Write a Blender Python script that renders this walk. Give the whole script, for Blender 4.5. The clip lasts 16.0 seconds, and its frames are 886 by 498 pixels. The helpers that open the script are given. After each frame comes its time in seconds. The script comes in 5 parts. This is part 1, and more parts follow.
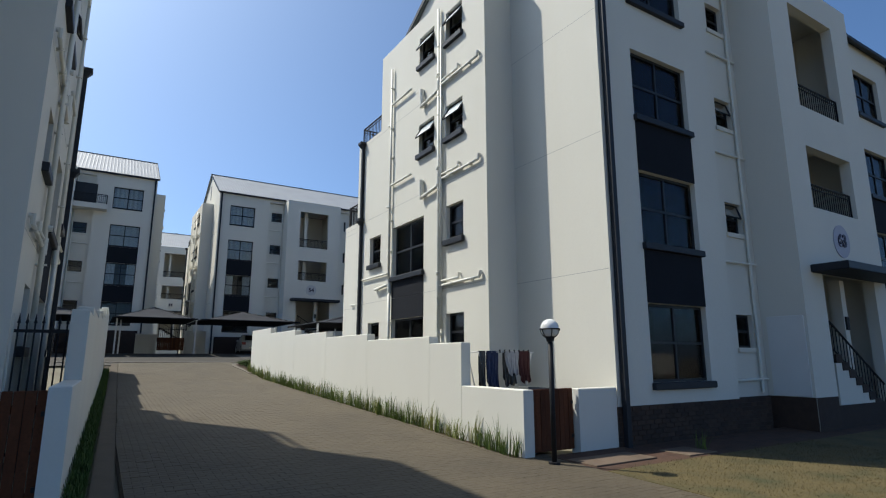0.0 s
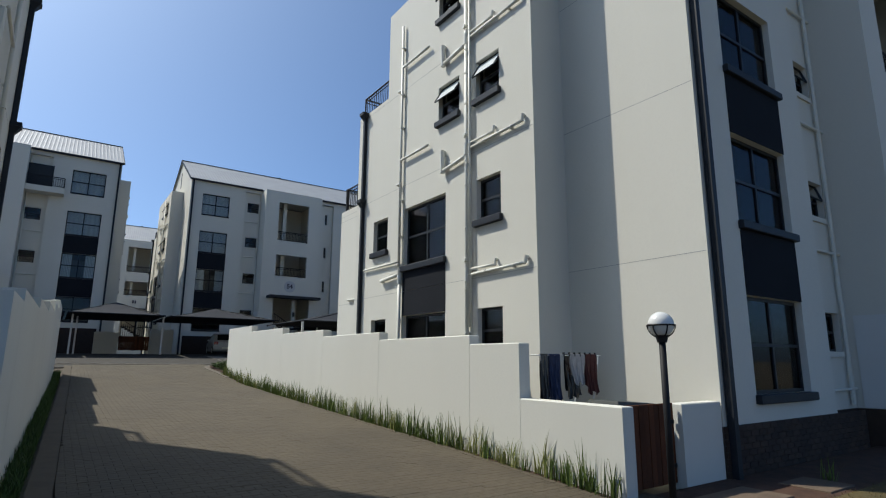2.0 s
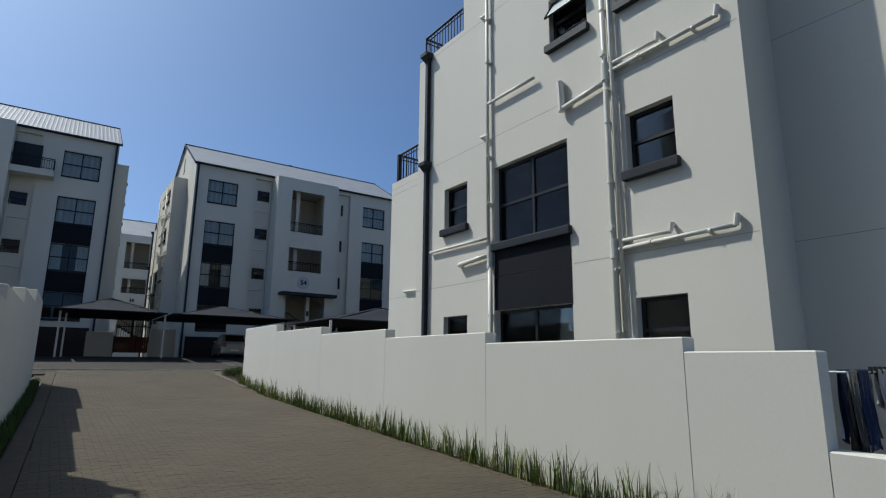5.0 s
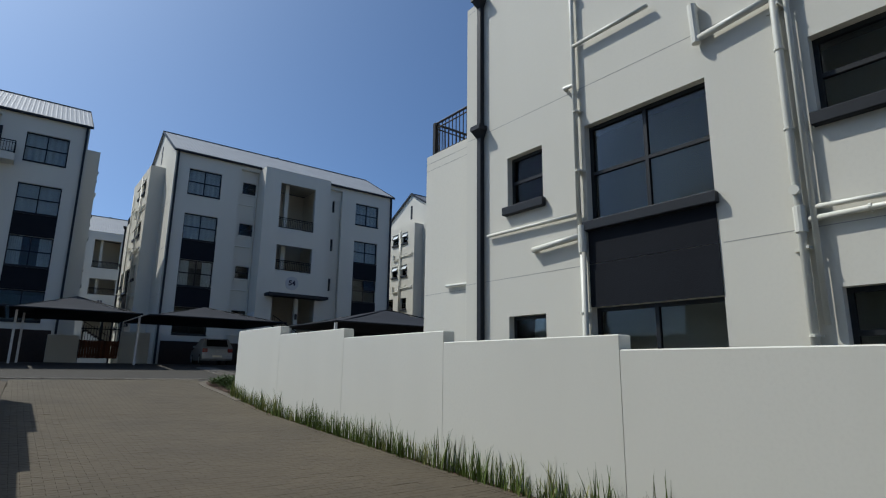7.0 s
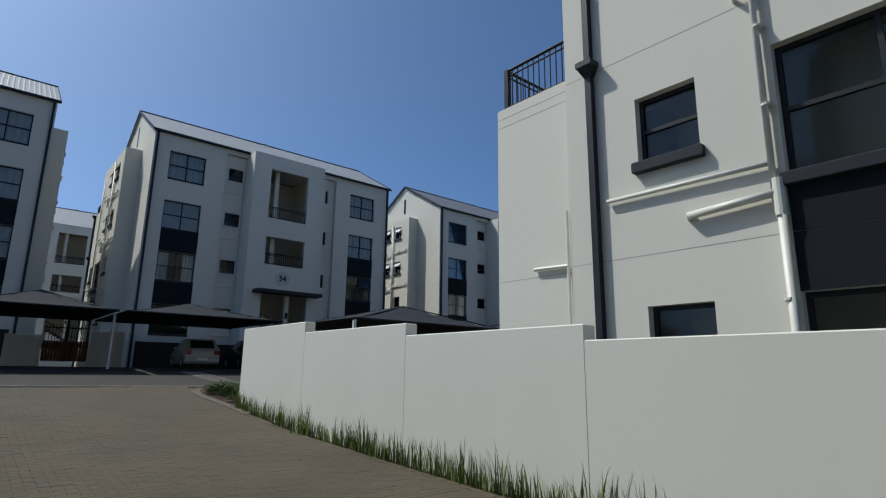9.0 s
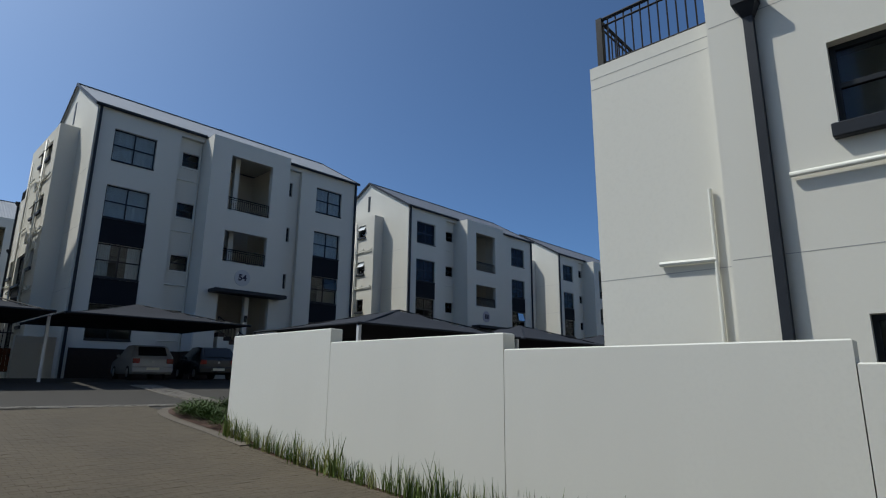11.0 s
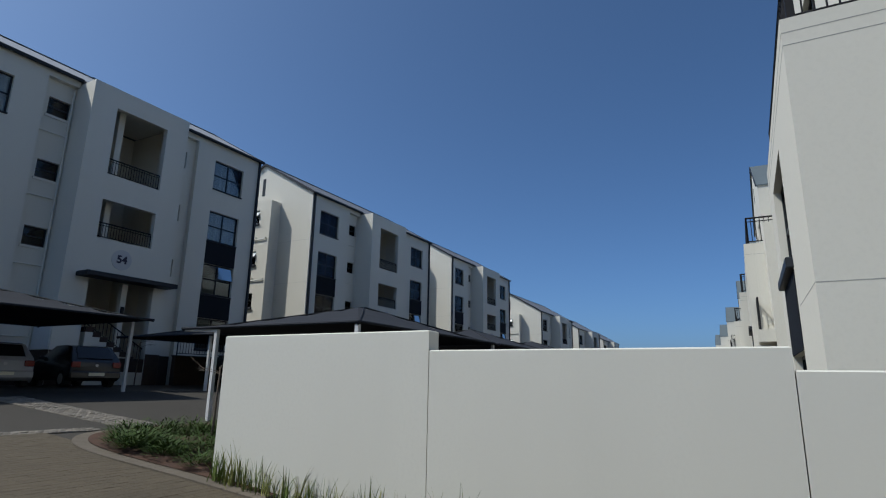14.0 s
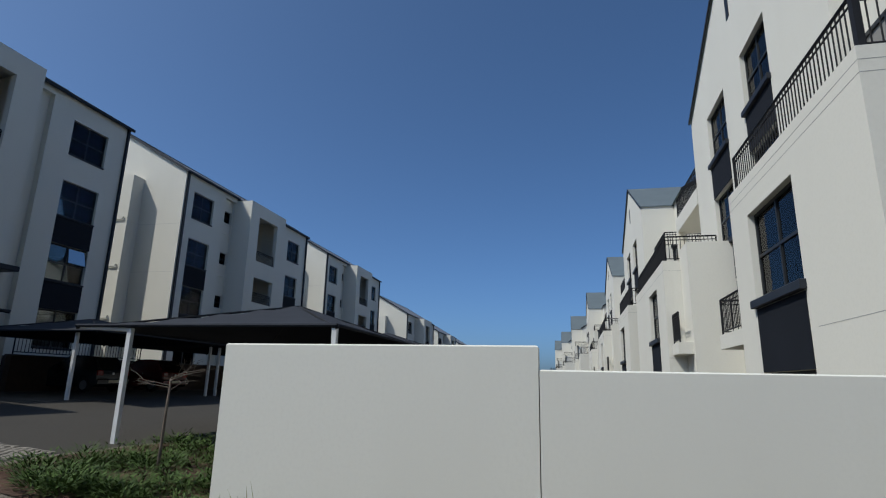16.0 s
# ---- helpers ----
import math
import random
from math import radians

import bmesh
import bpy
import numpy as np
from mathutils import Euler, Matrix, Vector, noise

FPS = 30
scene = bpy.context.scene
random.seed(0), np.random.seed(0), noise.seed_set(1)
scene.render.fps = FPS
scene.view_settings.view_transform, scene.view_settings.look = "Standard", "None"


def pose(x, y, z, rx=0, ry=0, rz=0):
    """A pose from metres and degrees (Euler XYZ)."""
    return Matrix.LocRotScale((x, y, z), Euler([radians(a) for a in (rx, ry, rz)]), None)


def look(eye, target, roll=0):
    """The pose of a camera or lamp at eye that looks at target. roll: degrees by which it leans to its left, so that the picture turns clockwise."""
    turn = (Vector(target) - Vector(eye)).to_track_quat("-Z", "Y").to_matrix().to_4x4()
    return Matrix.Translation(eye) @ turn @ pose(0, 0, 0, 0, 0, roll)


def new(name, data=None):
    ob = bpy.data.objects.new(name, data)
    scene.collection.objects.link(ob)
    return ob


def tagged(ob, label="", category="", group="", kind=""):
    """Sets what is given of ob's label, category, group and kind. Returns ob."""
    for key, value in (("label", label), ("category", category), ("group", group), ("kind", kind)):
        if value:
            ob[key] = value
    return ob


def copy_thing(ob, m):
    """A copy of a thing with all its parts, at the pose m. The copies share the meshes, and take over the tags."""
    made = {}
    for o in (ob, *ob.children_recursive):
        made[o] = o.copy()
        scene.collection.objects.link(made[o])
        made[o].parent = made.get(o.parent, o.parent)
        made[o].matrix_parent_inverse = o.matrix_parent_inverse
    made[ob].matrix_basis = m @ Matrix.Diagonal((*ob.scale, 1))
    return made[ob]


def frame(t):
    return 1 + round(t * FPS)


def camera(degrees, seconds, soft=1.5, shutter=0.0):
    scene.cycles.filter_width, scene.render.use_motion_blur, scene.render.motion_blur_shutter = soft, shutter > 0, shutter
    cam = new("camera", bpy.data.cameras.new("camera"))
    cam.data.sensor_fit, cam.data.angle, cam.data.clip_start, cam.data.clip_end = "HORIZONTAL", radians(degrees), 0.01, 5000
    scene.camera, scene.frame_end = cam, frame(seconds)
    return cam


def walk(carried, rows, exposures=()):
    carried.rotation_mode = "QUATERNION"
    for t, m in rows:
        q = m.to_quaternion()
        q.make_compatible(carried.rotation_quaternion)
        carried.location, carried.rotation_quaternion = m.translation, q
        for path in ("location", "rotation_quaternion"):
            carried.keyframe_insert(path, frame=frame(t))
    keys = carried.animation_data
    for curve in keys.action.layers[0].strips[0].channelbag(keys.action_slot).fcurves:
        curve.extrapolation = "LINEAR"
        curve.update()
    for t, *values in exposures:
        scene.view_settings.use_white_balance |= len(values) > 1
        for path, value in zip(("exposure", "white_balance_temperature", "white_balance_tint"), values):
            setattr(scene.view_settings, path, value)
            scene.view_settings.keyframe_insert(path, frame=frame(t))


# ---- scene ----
cam = camera(77.3, 16.0, soft=1.15)
PATH = [
    (0, (-0.132, -0.249, 1.656), (0.903, 1.418, 2.039), -0.0),
    (0.5, (-0.131, 0.332, 1.672), (0.93, 1.983, 2.056), 0.0),
    (1, (-0.081, 0.959, 1.68), (1.005, 2.593, 2.066), 0.1),
    (1.5, (-0.043, 1.639, 1.681), (1.057, 3.264, 2.069), 0.2),
    (2, (0.1, 2.315, 1.69), (1.22, 3.926, 2.079), 0.3),
    (2.5, (0.188, 2.929, 1.723), (1.318, 4.532, 2.114), 0.4),
    (3, (0.292, 3.575, 1.748), (1.427, 5.175, 2.14), 0.4),
    (3.5, (0.376, 4.213, 1.752), (1.5, 5.82, 2.145), 0.4),
    (4, (0.449, 4.886, 1.765), (1.57, 6.494, 2.159), 0.5),
    (6.5, (0.634, 8.288, 1.861), (1.788, 9.868, 2.273), 0.7),
    (7, (0.723, 8.976, 1.857), (1.913, 10.528, 2.277), 0.8),
    (7.5, (0.775, 9.68, 1.847), (1.991, 11.21, 2.272), 0.8),
    (8, (0.834, 10.414, 1.829), (2.063, 11.934, 2.254), 0.8),
    (10.5, (0.847, 13.911, 2.066), (2.215, 15.301, 2.509), 0.6),
    (11, (0.845, 14.582, 2.095), (2.26, 15.924, 2.541), 0.6),
    (11.5, (0.861, 15.255, 2.115), (2.313, 16.555, 2.563), 0.7),
    (12, (0.874, 15.894, 2.133), (2.359, 17.156, 2.581), 0.7),
    (12.5, (0.832, 16.516, 2.154), (2.363, 17.721, 2.604), 0.8),
    (13, (0.803, 17.144, 2.185), (2.391, 18.272, 2.638), 0.8),
    (13.5, (0.751, 17.783, 2.222), (2.398, 18.822, 2.677), 0.9),
    (14, (0.703, 18.41, 2.261), (2.412, 19.341, 2.719), 1.0),
    (14.5, (0.677, 19.069, 2.303), (2.439, 19.893, 2.765), 1.1),
    (15, (0.678, 19.721, 2.34), (2.5, 20.402, 2.806), 1.1),
    (15.5, (0.707, 20.321, 2.381), (2.565, 20.892, 2.849), 1.3),
    (16, (0.819, 20.905, 2.417), (2.713, 21.342, 2.887), 1.3),
]
walk(cam, [(t, look(eye, target, roll)) for t, eye, target, roll in PATH],
     exposures=[(0, 0.52, 6550, -4), (2, 0.28, 6450, -4), (4, 0.01, 6250, -4), (8, -0.07, 6150, -4), (11, -0.1, 6150, -4), (16, -0.05, 6200, -3)])

# ---------------------------------------------------------------- light
SUN_FROM = Vector((-0.58 * 0.6018, 0.81 * 0.6018, 0.7986)).normalized()
world = bpy.data.worlds.new("sky")
scene.world = world
world.use_nodes = True
wn = world.node_tree.nodes
sky = wn.new("ShaderNodeTexSky")
sky.sky_type = "NISHITA"
sky.sun_disc = False
sky.sun_elevation = radians(53)
sky.sun_rotation = math.atan2(-0.58, 0.81)
sky.altitude = 1500
sky.air_density, sky.dust_density, sky.ozone_density = 0.65, 8.0, 10.0
wn["Background"].inputs["Strength"].default_value = 0.15
world.node_tree.links.new(sky.outputs["Color"], wn["Background"].inputs["Color"])
sun = new("sun", bpy.data.lights.new("sun", "SUN"))
sun.data.energy, sun.data.angle, sun.data.color = 4.0, radians(0.55), (1.0, 0.885, 0.845)
sun.matrix_world = look(SUN_FROM * 60, (0, 0, 0))
scene.view_settings.exposure = 0.0


# ---------------------------------------------------------------- materials
def material(name, color, rough=0.7, metal=0.0, spots=0.0, spot_size=1.5, grain=0.0, grain_size=60.0, bump=0.0, bump_size=80.0, tint=None, each=0.0, streak=False, spec=0.5):
    """A painted or mineral surface: base colour, broad stains, fine grain and relief; each: how far pieces differ."""
    m = bpy.data.materials.new(name)
    m.use_nodes = True
    nt = m.node_tree
    nodes, link = nt.nodes, nt.links.new
    b = nodes["Principled BSDF"]
    b.inputs["Roughness"].default_value = rough
    b.inputs["Metallic"].default_value = metal
    b.inputs["Specular IOR Level"].default_value = spec
    coord = nodes.new("ShaderNodeNewGeometry")
    where = coord.outputs["Position"]

    def noise_of(size, detail, squash=None):
        t = nodes.new("ShaderNodeTexNoise")
        t.inputs["Scale"].default_value = size
        t.inputs["Detail"].default_value = detail
        src = where
        if squash:
            mp = nodes.new("ShaderNodeMapping")
            mp.inputs["Scale"].default_value = squash
            link(where, mp.inputs["Vector"])
            src = mp.outputs["Vector"]
        link(src, t.inputs["Vector"])
        return t.outputs["Fac"]

    out = None
    base = nodes.new("ShaderNodeRGB")
    base.outputs[0].default_value = (*color, 1)
    out = base.outputs[0]

    def vary(out, fac, low, high, other):
        ramp = nodes.new("ShaderNodeMapRange")
        ramp.inputs["From Min"].default_value, ramp.inputs["From Max"].default_value = low, high
        link(fac, ramp.inputs["Value"])
        mix = nodes.new("ShaderNodeMix")
        mix.data_type = "RGBA"
        link(ramp.outputs[0], mix.inputs["Factor"])
        link(out, mix.inputs["A"])
        mix.inputs["B"].default_value = (*other, 1)
        return mix.outputs["Result"]

    if spots:
        dark = tint or tuple(c * (1 - spots) for c in color)
        out = vary(out, noise_of(spot_size, 5, (1, 1, 0.25) if streak else None), 0.42, 0.75, dark)
    if grain:
        out = vary(out, noise_of(grain_size, 3), 0.45, 0.72, tuple(c * (1 - grain) for c in color))
    if each:
        info = nodes.new("ShaderNodeObjectInfo")
        isl = nodes.new("ShaderNodeNewGeometry")
        add = nodes.new("ShaderNodeMath")
        add.operation = "ADD"
        link(info.outputs["Random"], add.inputs[0])
        link(isl.outputs["Random Per Island"], add.inputs[1])
        fr = nodes.new("ShaderNodeMath")
        fr.operation = "FRACT"
        link(add.outputs[0], fr.inputs[0])
        hsv = nodes.new("ShaderNodeHueSaturation")
        rng = nodes.new("ShaderNodeMapRange")
        rng.inputs["To Min"].default_value, rng.inputs["To Max"].default_value = 1 - each, 1 + each
        link(fr.outputs[0], rng.inputs["Value"])
        link(rng.outputs[0], hsv.inputs["Value"])
        link(out, hsv.inputs["Color"])
        out = hsv.outputs["Color"]
    link(out, b.inputs["Base Color"])
    if bump:
        bm_ = nodes.new("ShaderNodeBump")
        bm_.inputs["Strength"].default_value = bump
        bm_.inputs["Distance"].default_value = 0.01
        link(noise_of(bump_size, 4), bm_.inputs["Height"])
        link(bm_.outputs["Normal"], b.inputs["Normal"])
    return m


def glass_material(name, tint=(0.82, 0.86, 0.87)):
    m = bpy.data.materials.new(name)
    m.use_nodes = True
    nt = m.node_tree
    nt.nodes.remove(nt.nodes["Principled BSDF"])
    clear = nt.nodes.new("ShaderNodeBsdfTransparent")
    clear.inputs["Color"].default_value = (*tint, 1)
    gloss = nt.nodes.new("ShaderNodeBsdfGlossy")
    gloss.inputs["Color"].default_value = (0.55, 0.55, 0.55, 1)
    gloss.inputs["Roughness"].default_value = 0.02
    fres = nt.nodes.new("ShaderNodeFresnel")
    fres.inputs["IOR"].default_value = 1.46
    mix = nt.nodes.new("ShaderNodeMixShader")
    nt.links.new(fres.outputs[0], mix.inputs[0])
    nt.links.new(clear.outputs[0], mix.inputs[1])
    nt.links.new(gloss.outputs[0], mix.inputs[2])
    nt.links.new(mix.outputs[0], nt.nodes["Material Output"].inputs["Surface"])
    return m


PLASTER = material("white_plaster", (0.625, 0.605, 0.535), 0.85, spots=0.07, spot_size=0.5, grain=0.03, grain_size=25, bump=0.05, bump_size=40, streak=True)
WALLPAINT = material("boundary_plaster", (0.62, 0.61, 0.55), 0.8, spots=0.06, spot_size=0.8, grain=0.03, grain_size=30, bump=0.05, bump_size=30, streak=True)
PIPE = material("painted_pipe", (0.64, 0.63, 0.56), 0.45, spots=0.06, spot_size=3)
TRIM = material("charcoal_trim", (0.022, 0.025, 0.031), 0.5, spots=0.2, spot_size=3, bump=0.1, spec=0.22)
PANEL = material("charcoal_panel", (0.014, 0.016, 0.021), 0.85, spots=0.15, spot_size=1.2, bump=0.2, bump_size=60, spec=0.12)
FRAME = material("window_frame_paint", (0.016, 0.018, 0.021), 0.45, spec=0.3)
GLASS = glass_material("window_glass")
CURTAIN = material("curtain_cloth", (0.70, 0.69, 0.68), 0.95, spots=0.12, spot_size=3)
# Rooms are unseen; their dimness is put into this dark grey.
DARKROOM = material("dim_room_grey", (0.22, 0.215, 0.2), 0.9, spots=0.1)
ROOF = material("roof_sheet", (0.31, 0.32, 0.33), 0.6, metal=0.1, spots=0.12, spot_size=1.0)
ROOFDARK = material("roof_sheet_dark", (0.13, 0.155, 0.16), 0.5, metal=0.2, spots=0.12, spot_size=1.0)
STEEL = material("black_steel", (0.016, 0.016, 0.018), 0.6, spots=0.2, spot_size=6, spec=0.2)
GALV = material("white_post", (0.60, 0.60, 0.59), 0.65, metal=0.0, spots=0.12, spot_size=5)
BRICK = material("dark_brick", (0.045, 0.026, 0.017), 0.85, spots=0.35, spot_size=7, grain=0.3, grain_size=90, bump=0.5, bump_size=90, each=0.3)
GREYLINE = material("joint_shadow", (0.30, 0.30, 0.29), 0.9)
# Pale opaque pane: frosting plus the sky's glare on the side sashes, as colour.
FROSTGLARE = material("frosted_glare_pane", (0.62, 0.66, 0.66), 0.25)
MORTAR = material("mortar", (0.055, 0.044, 0.036), 0.95, spots=0.2)
PAVER = material("clay_paver", (0.081, 0.063, 0.037), 0.85, spots=0.35, spot_size=0.7, grain=0.35, grain_size=40, bump=0.5, bump_size=90, each=0.07)
JOINT = material("paver_joint", (0.078, 0.060, 0.038), 0.95, spots=0.3, spot_size=4, bump=0.3)
ASPHALT = material("asphalt", (0.034, 0.029, 0.022), 0.9, spots=0.25, spot_size=0.6, grain=0.3, grain_size=120, bump=0.4, bump_size=150)
COBBLE = material("pale_cobble", (0.19, 0.17, 0.14), 0.85, spots=0.3, spot_size=4, bump=0.4, each=0.2)
CONCRETE = material("concrete", (0.125, 0.104, 0.078), 0.9, spots=0.2, spot_size=2, grain=0.15, bump=0.4, bump_size=70, each=0.06)
SLAB = material("worn_slab", (0.13, 0.092, 0.062), 0.9, spots=0.35, spot_size=3, grain=0.3, grain_size=50, bump=0.5, bump_size=60)
SOIL = material("red_soil", (0.066, 0.031, 0.016), 0.95, spots=0.6, spot_size=5, grain=0.3, grain_size=40, bump=0.9, bump_size=30)
EARTH = material("dry_ground", (0.14, 0.125, 0.085), 0.95, spots=0.3, spot_size=0.5, bump=0.5, bump_size=20)
LAWN = material("dry_lawn", (0.115, 0.086, 0.028), 0.95, spots=0.45, spot_size=1.6, tint=(0.048, 0.052, 0.015), grain=0.55, grain_size=38, bump=1.0, bump_size=45, each=0.25)
BLADE = material("strap_leaf", (0.12, 0.165, 0.036), 0.7, spots=0.3, spot_size=8, each=0.35, spec=0.25)
BLADEDRY = material("pale_strap_leaf", (0.26, 0.27, 0.085), 0.7, spots=0.3, spot_size=8, each=0.3, spec=0.25)
LEAF = material("bed_leaf", (0.052, 0.088, 0.018), 0.7, spots=0.3, spot_size=9, each=0.4, spec=0.25)
BARK = material("bark", (0.13, 0.10, 0.075), 0.9, spots=0.4, spot_size=20, bump=0.6, bump_size=60)
TIMBER = material("stained_timber", (0.105, 0.036, 0.015), 0.75, spots=0.35, spot_size=6, grain=0.3, grain_size=40, streak=True, each=0.2, spec=0.2)
CLOTH = material("shade_cloth", (0.027, 0.030, 0.038), 0.9, spots=0.2, spot_size=2, grain=0.15, grain_size=200, spec=0.2)
GLOBE = material("opal_globe", (0.66, 0.66, 0.64), 0.25)
WHITECAR = material("white_car_paint", (0.40, 0.41, 0.43), 0.25, spots=0.04)
DARKCAR = material("dark_car_paint", (0.02, 0.021, 0.024), 0.22)
REDCAR = material("red_car_paint", (0.06, 0.007, 0.006), 0.25)
RUBBER = material("tyre_rubber", (0.02, 0.02, 0.02), 0.85)
RIM = material("wheel_rim", (0.45, 0.45, 0.46), 0.35, metal=0.8)
REDLAMP = material("tail_lamp", (0.20, 0.010, 0.010), 0.2)
PLATE = material("number_plate", (0.7, 0.68, 0.55), 0.5)
INK = material("dark_numeral", (0.03, 0.025, 0.05), 0.6)
ROOFMID = material("roof_sheet_grey", (0.16, 0.17, 0.19), 0.6, metal=0.1, spots=0.12, spot_size=1.0)
BINPLASTIC = material("bin_plastic", (0.045, 0.05, 0.045), 0.5, spots=0.2, spot_size=6)
SIGNFACE = material("sign_face", (0.36, 0.35, 0.40), 0.6)
SIGNPALE = material("pale_sign_face", (0.47, 0.47, 0.47), 0.6)
DENIM = material("denim", (0.022, 0.034, 0.085), 0.9, spots=0.4, spot_size=12)
WHITECLOTH = material("white_cloth", (0.36, 0.35, 0.35), 0.9, spots=0.2, spot_size=10)
REDCLOTH = material("red_cloth", (0.06, 0.015, 0.014), 0.9, spots=0.3, spot_size=10)
DOORWHITE = material("white_door", (0.62, 0.62, 0.60), 0.5, spots=0.04)
BEIGE = material("balcony_paint", (0.66, 0.62, 0.52), 0.85, spots=0.08, spot_size=0.8, streak=True)


# ---------------------------------------------------------------- mesh helpers
class Solid:
    """Collects boxes, tubes and sheets for one mesh."""

    def __init__(self):
        self.v, self.f = [], []

    def box(self, x0, x1, y0, y1, z0, z1, bevel=0.0):
        n = len(self.v)
        if bevel:
            c = bevel
            for z, s in ((z0, c), (z0 + c, 0), (z1 - c, 0), (z1, c)):
                self.v += [(x0 + s, y0 + s, z), (x1 - s, y0 + s, z), (x1 - s, y1 - s, z), (x0 + s, y1 - s, z)]
            self.f += [(n + 3, n + 2, n + 1, n), (n + 12, n + 13, n + 14, n + 15)]
            for k in range(3):
                for i in range(4):
                    j = (i + 1) % 4
                    self.f.append((n + 4 * k + i, n + 4 * k + j, n + 4 * k + 4 + j, n + 4 * k + 4 + i))
            return self
        self.v += [(x0, y0, z0), (x1, y0, z0), (x1, y1, z0), (x0, y1, z0), (x0, y0, z1), (x1, y0, z1), (x1, y1, z1), (x0, y1, z1)]
        for q in ((3, 2, 1, 0), (4, 5, 6, 7), (0, 1, 5, 4), (1, 2, 6, 5), (2, 3, 7, 6), (3, 0, 4, 7)):
            self.f.append(tuple(n + i for i in q))
        return self

    def prism(self, ring, z0, z1):
        """An upright prism over a ring of (x, y), counter-clockwise."""
        n, k = len(self.v), len(ring)
        self.v += [(x, y, z0) for x, y in ring] + [(x, y, z1) for x, y in ring]
        self.f += [tuple(n + i for i in reversed(range(k))), tuple(n + k + i for i in range(k))]
        self.f += [(n + i, n + (i + 1) % k, n + k + (i + 1) % k, n + k + i) for i in range(k)]
        return self

    def hull(self, a, b):
        """A solid between two rings of as many points."""
        n, k = len(self.v), len(a)
        self.v += [tuple(p) for p in a] + [tuple(p) for p in b]
        self.f += [tuple(n + i for i in reversed(range(k))), tuple(n + k + i for i in range(k))]
        self.f += [(n + i, n + (i + 1) % k, n + k + (i + 1) % k, n + k + i) for i in range(k)]
        return self

    def tube(self, path, r, sides=8, r1=None):
        pts = [Vector(p) for p in path]
        n0 = len(self.v)
        for i, p in enumerate(pts):
            d = (pts[min(i + 1, len(pts) - 1)] - pts[max(i - 1, 0)]).normalized()
            a = d.cross(Vector((0, 0, 1)) if abs(d.z) < 0.9 else Vector((1, 0, 0))).normalized()
            c = d.cross(a)
            rr = r if r1 is None else r + (r1 - r) * i / (len(pts) - 1)
            for s in range(sides):
                t = 2 * math.pi * s / sides
                self.v.append(tuple(p + a * (rr * math.cos(t)) + c * (rr * math.sin(t))))
        for i in range(len(pts) - 1):
            for s in range(sides):
                t = (s + 1) % sides
                self.f.append((n0 + i * sides + s, n0 + i * sides + t, n0 + (i + 1) * sides + t, n0 + (i + 1) * sides + s))
        self.f.append(tuple(n0 + s for s in reversed(range(sides))))
        self.f.append(tuple(n0 + (len(pts) - 1) * sides + s for s in range(sides)))
        return self

    def ball(self, c, r, rows=10, cols=16, low=-1.0, high=1.0):
        n = len(self.v)
        a0, a1 = math.asin(low), math.asin(high)
        for i in range(rows + 1):
            a = a0 + (a1 - a0) * i / rows
            for j in range(cols):
                t = 2 * math.pi * j / cols
                self.v.append((c[0] + r * math.cos(a) * math.cos(t), c[1] + r * math.cos(a) * math.sin(t), c[2] + r * math.sin(a)))
        for i in range(rows):
            for j in range(cols):
                k = (j + 1) % cols
                self.f.append((n + i * cols + j, n + i * cols + k, n + (i + 1) * cols + k, n + (i + 1) * cols + j))
        return self

    def quad(self, a, b, c, d):
        n = len(self.v)
        self.v += [tuple(a), tuple(b), tuple(c), tuple(d)]
        self.f.append((n, n + 1, n + 2, n + 3))
        return self

    def moved(self, m):
        self.v = [tuple(m @ Vector(p)) for p in self.v]
        return self

    def mesh(self, name, mat, smooth=False):
        me = bpy.data.meshes.new(name)
        me.from_pydata(self.v, [], self.f)
        me.materials.append(mat)
        if smooth:
            me.polygons.foreach_set("use_smooth", [True] * len(me.polygons))
        me.update()
        return me


def thing(name, label, category, m=None, group="", kind=""):
    ob = new(name)
    ob.empty_display_size = 0.2
    if m is not None:
        ob.matrix_world = m
    return tagged(ob, label, category, group, kind)


def part(name, solid, mat, parent, label="", smooth=False):
    ob = new(name, solid if isinstance(solid, bpy.types.Mesh) else solid.mesh(name, mat, smooth))
    ob.parent = parent
    return tagged(ob, label)


def whole(name, solid, mat, label, category, group="", kind="", smooth=False):
    return tagged(new(name, solid.mesh(name, mat, smooth)), label, category, group, kind)


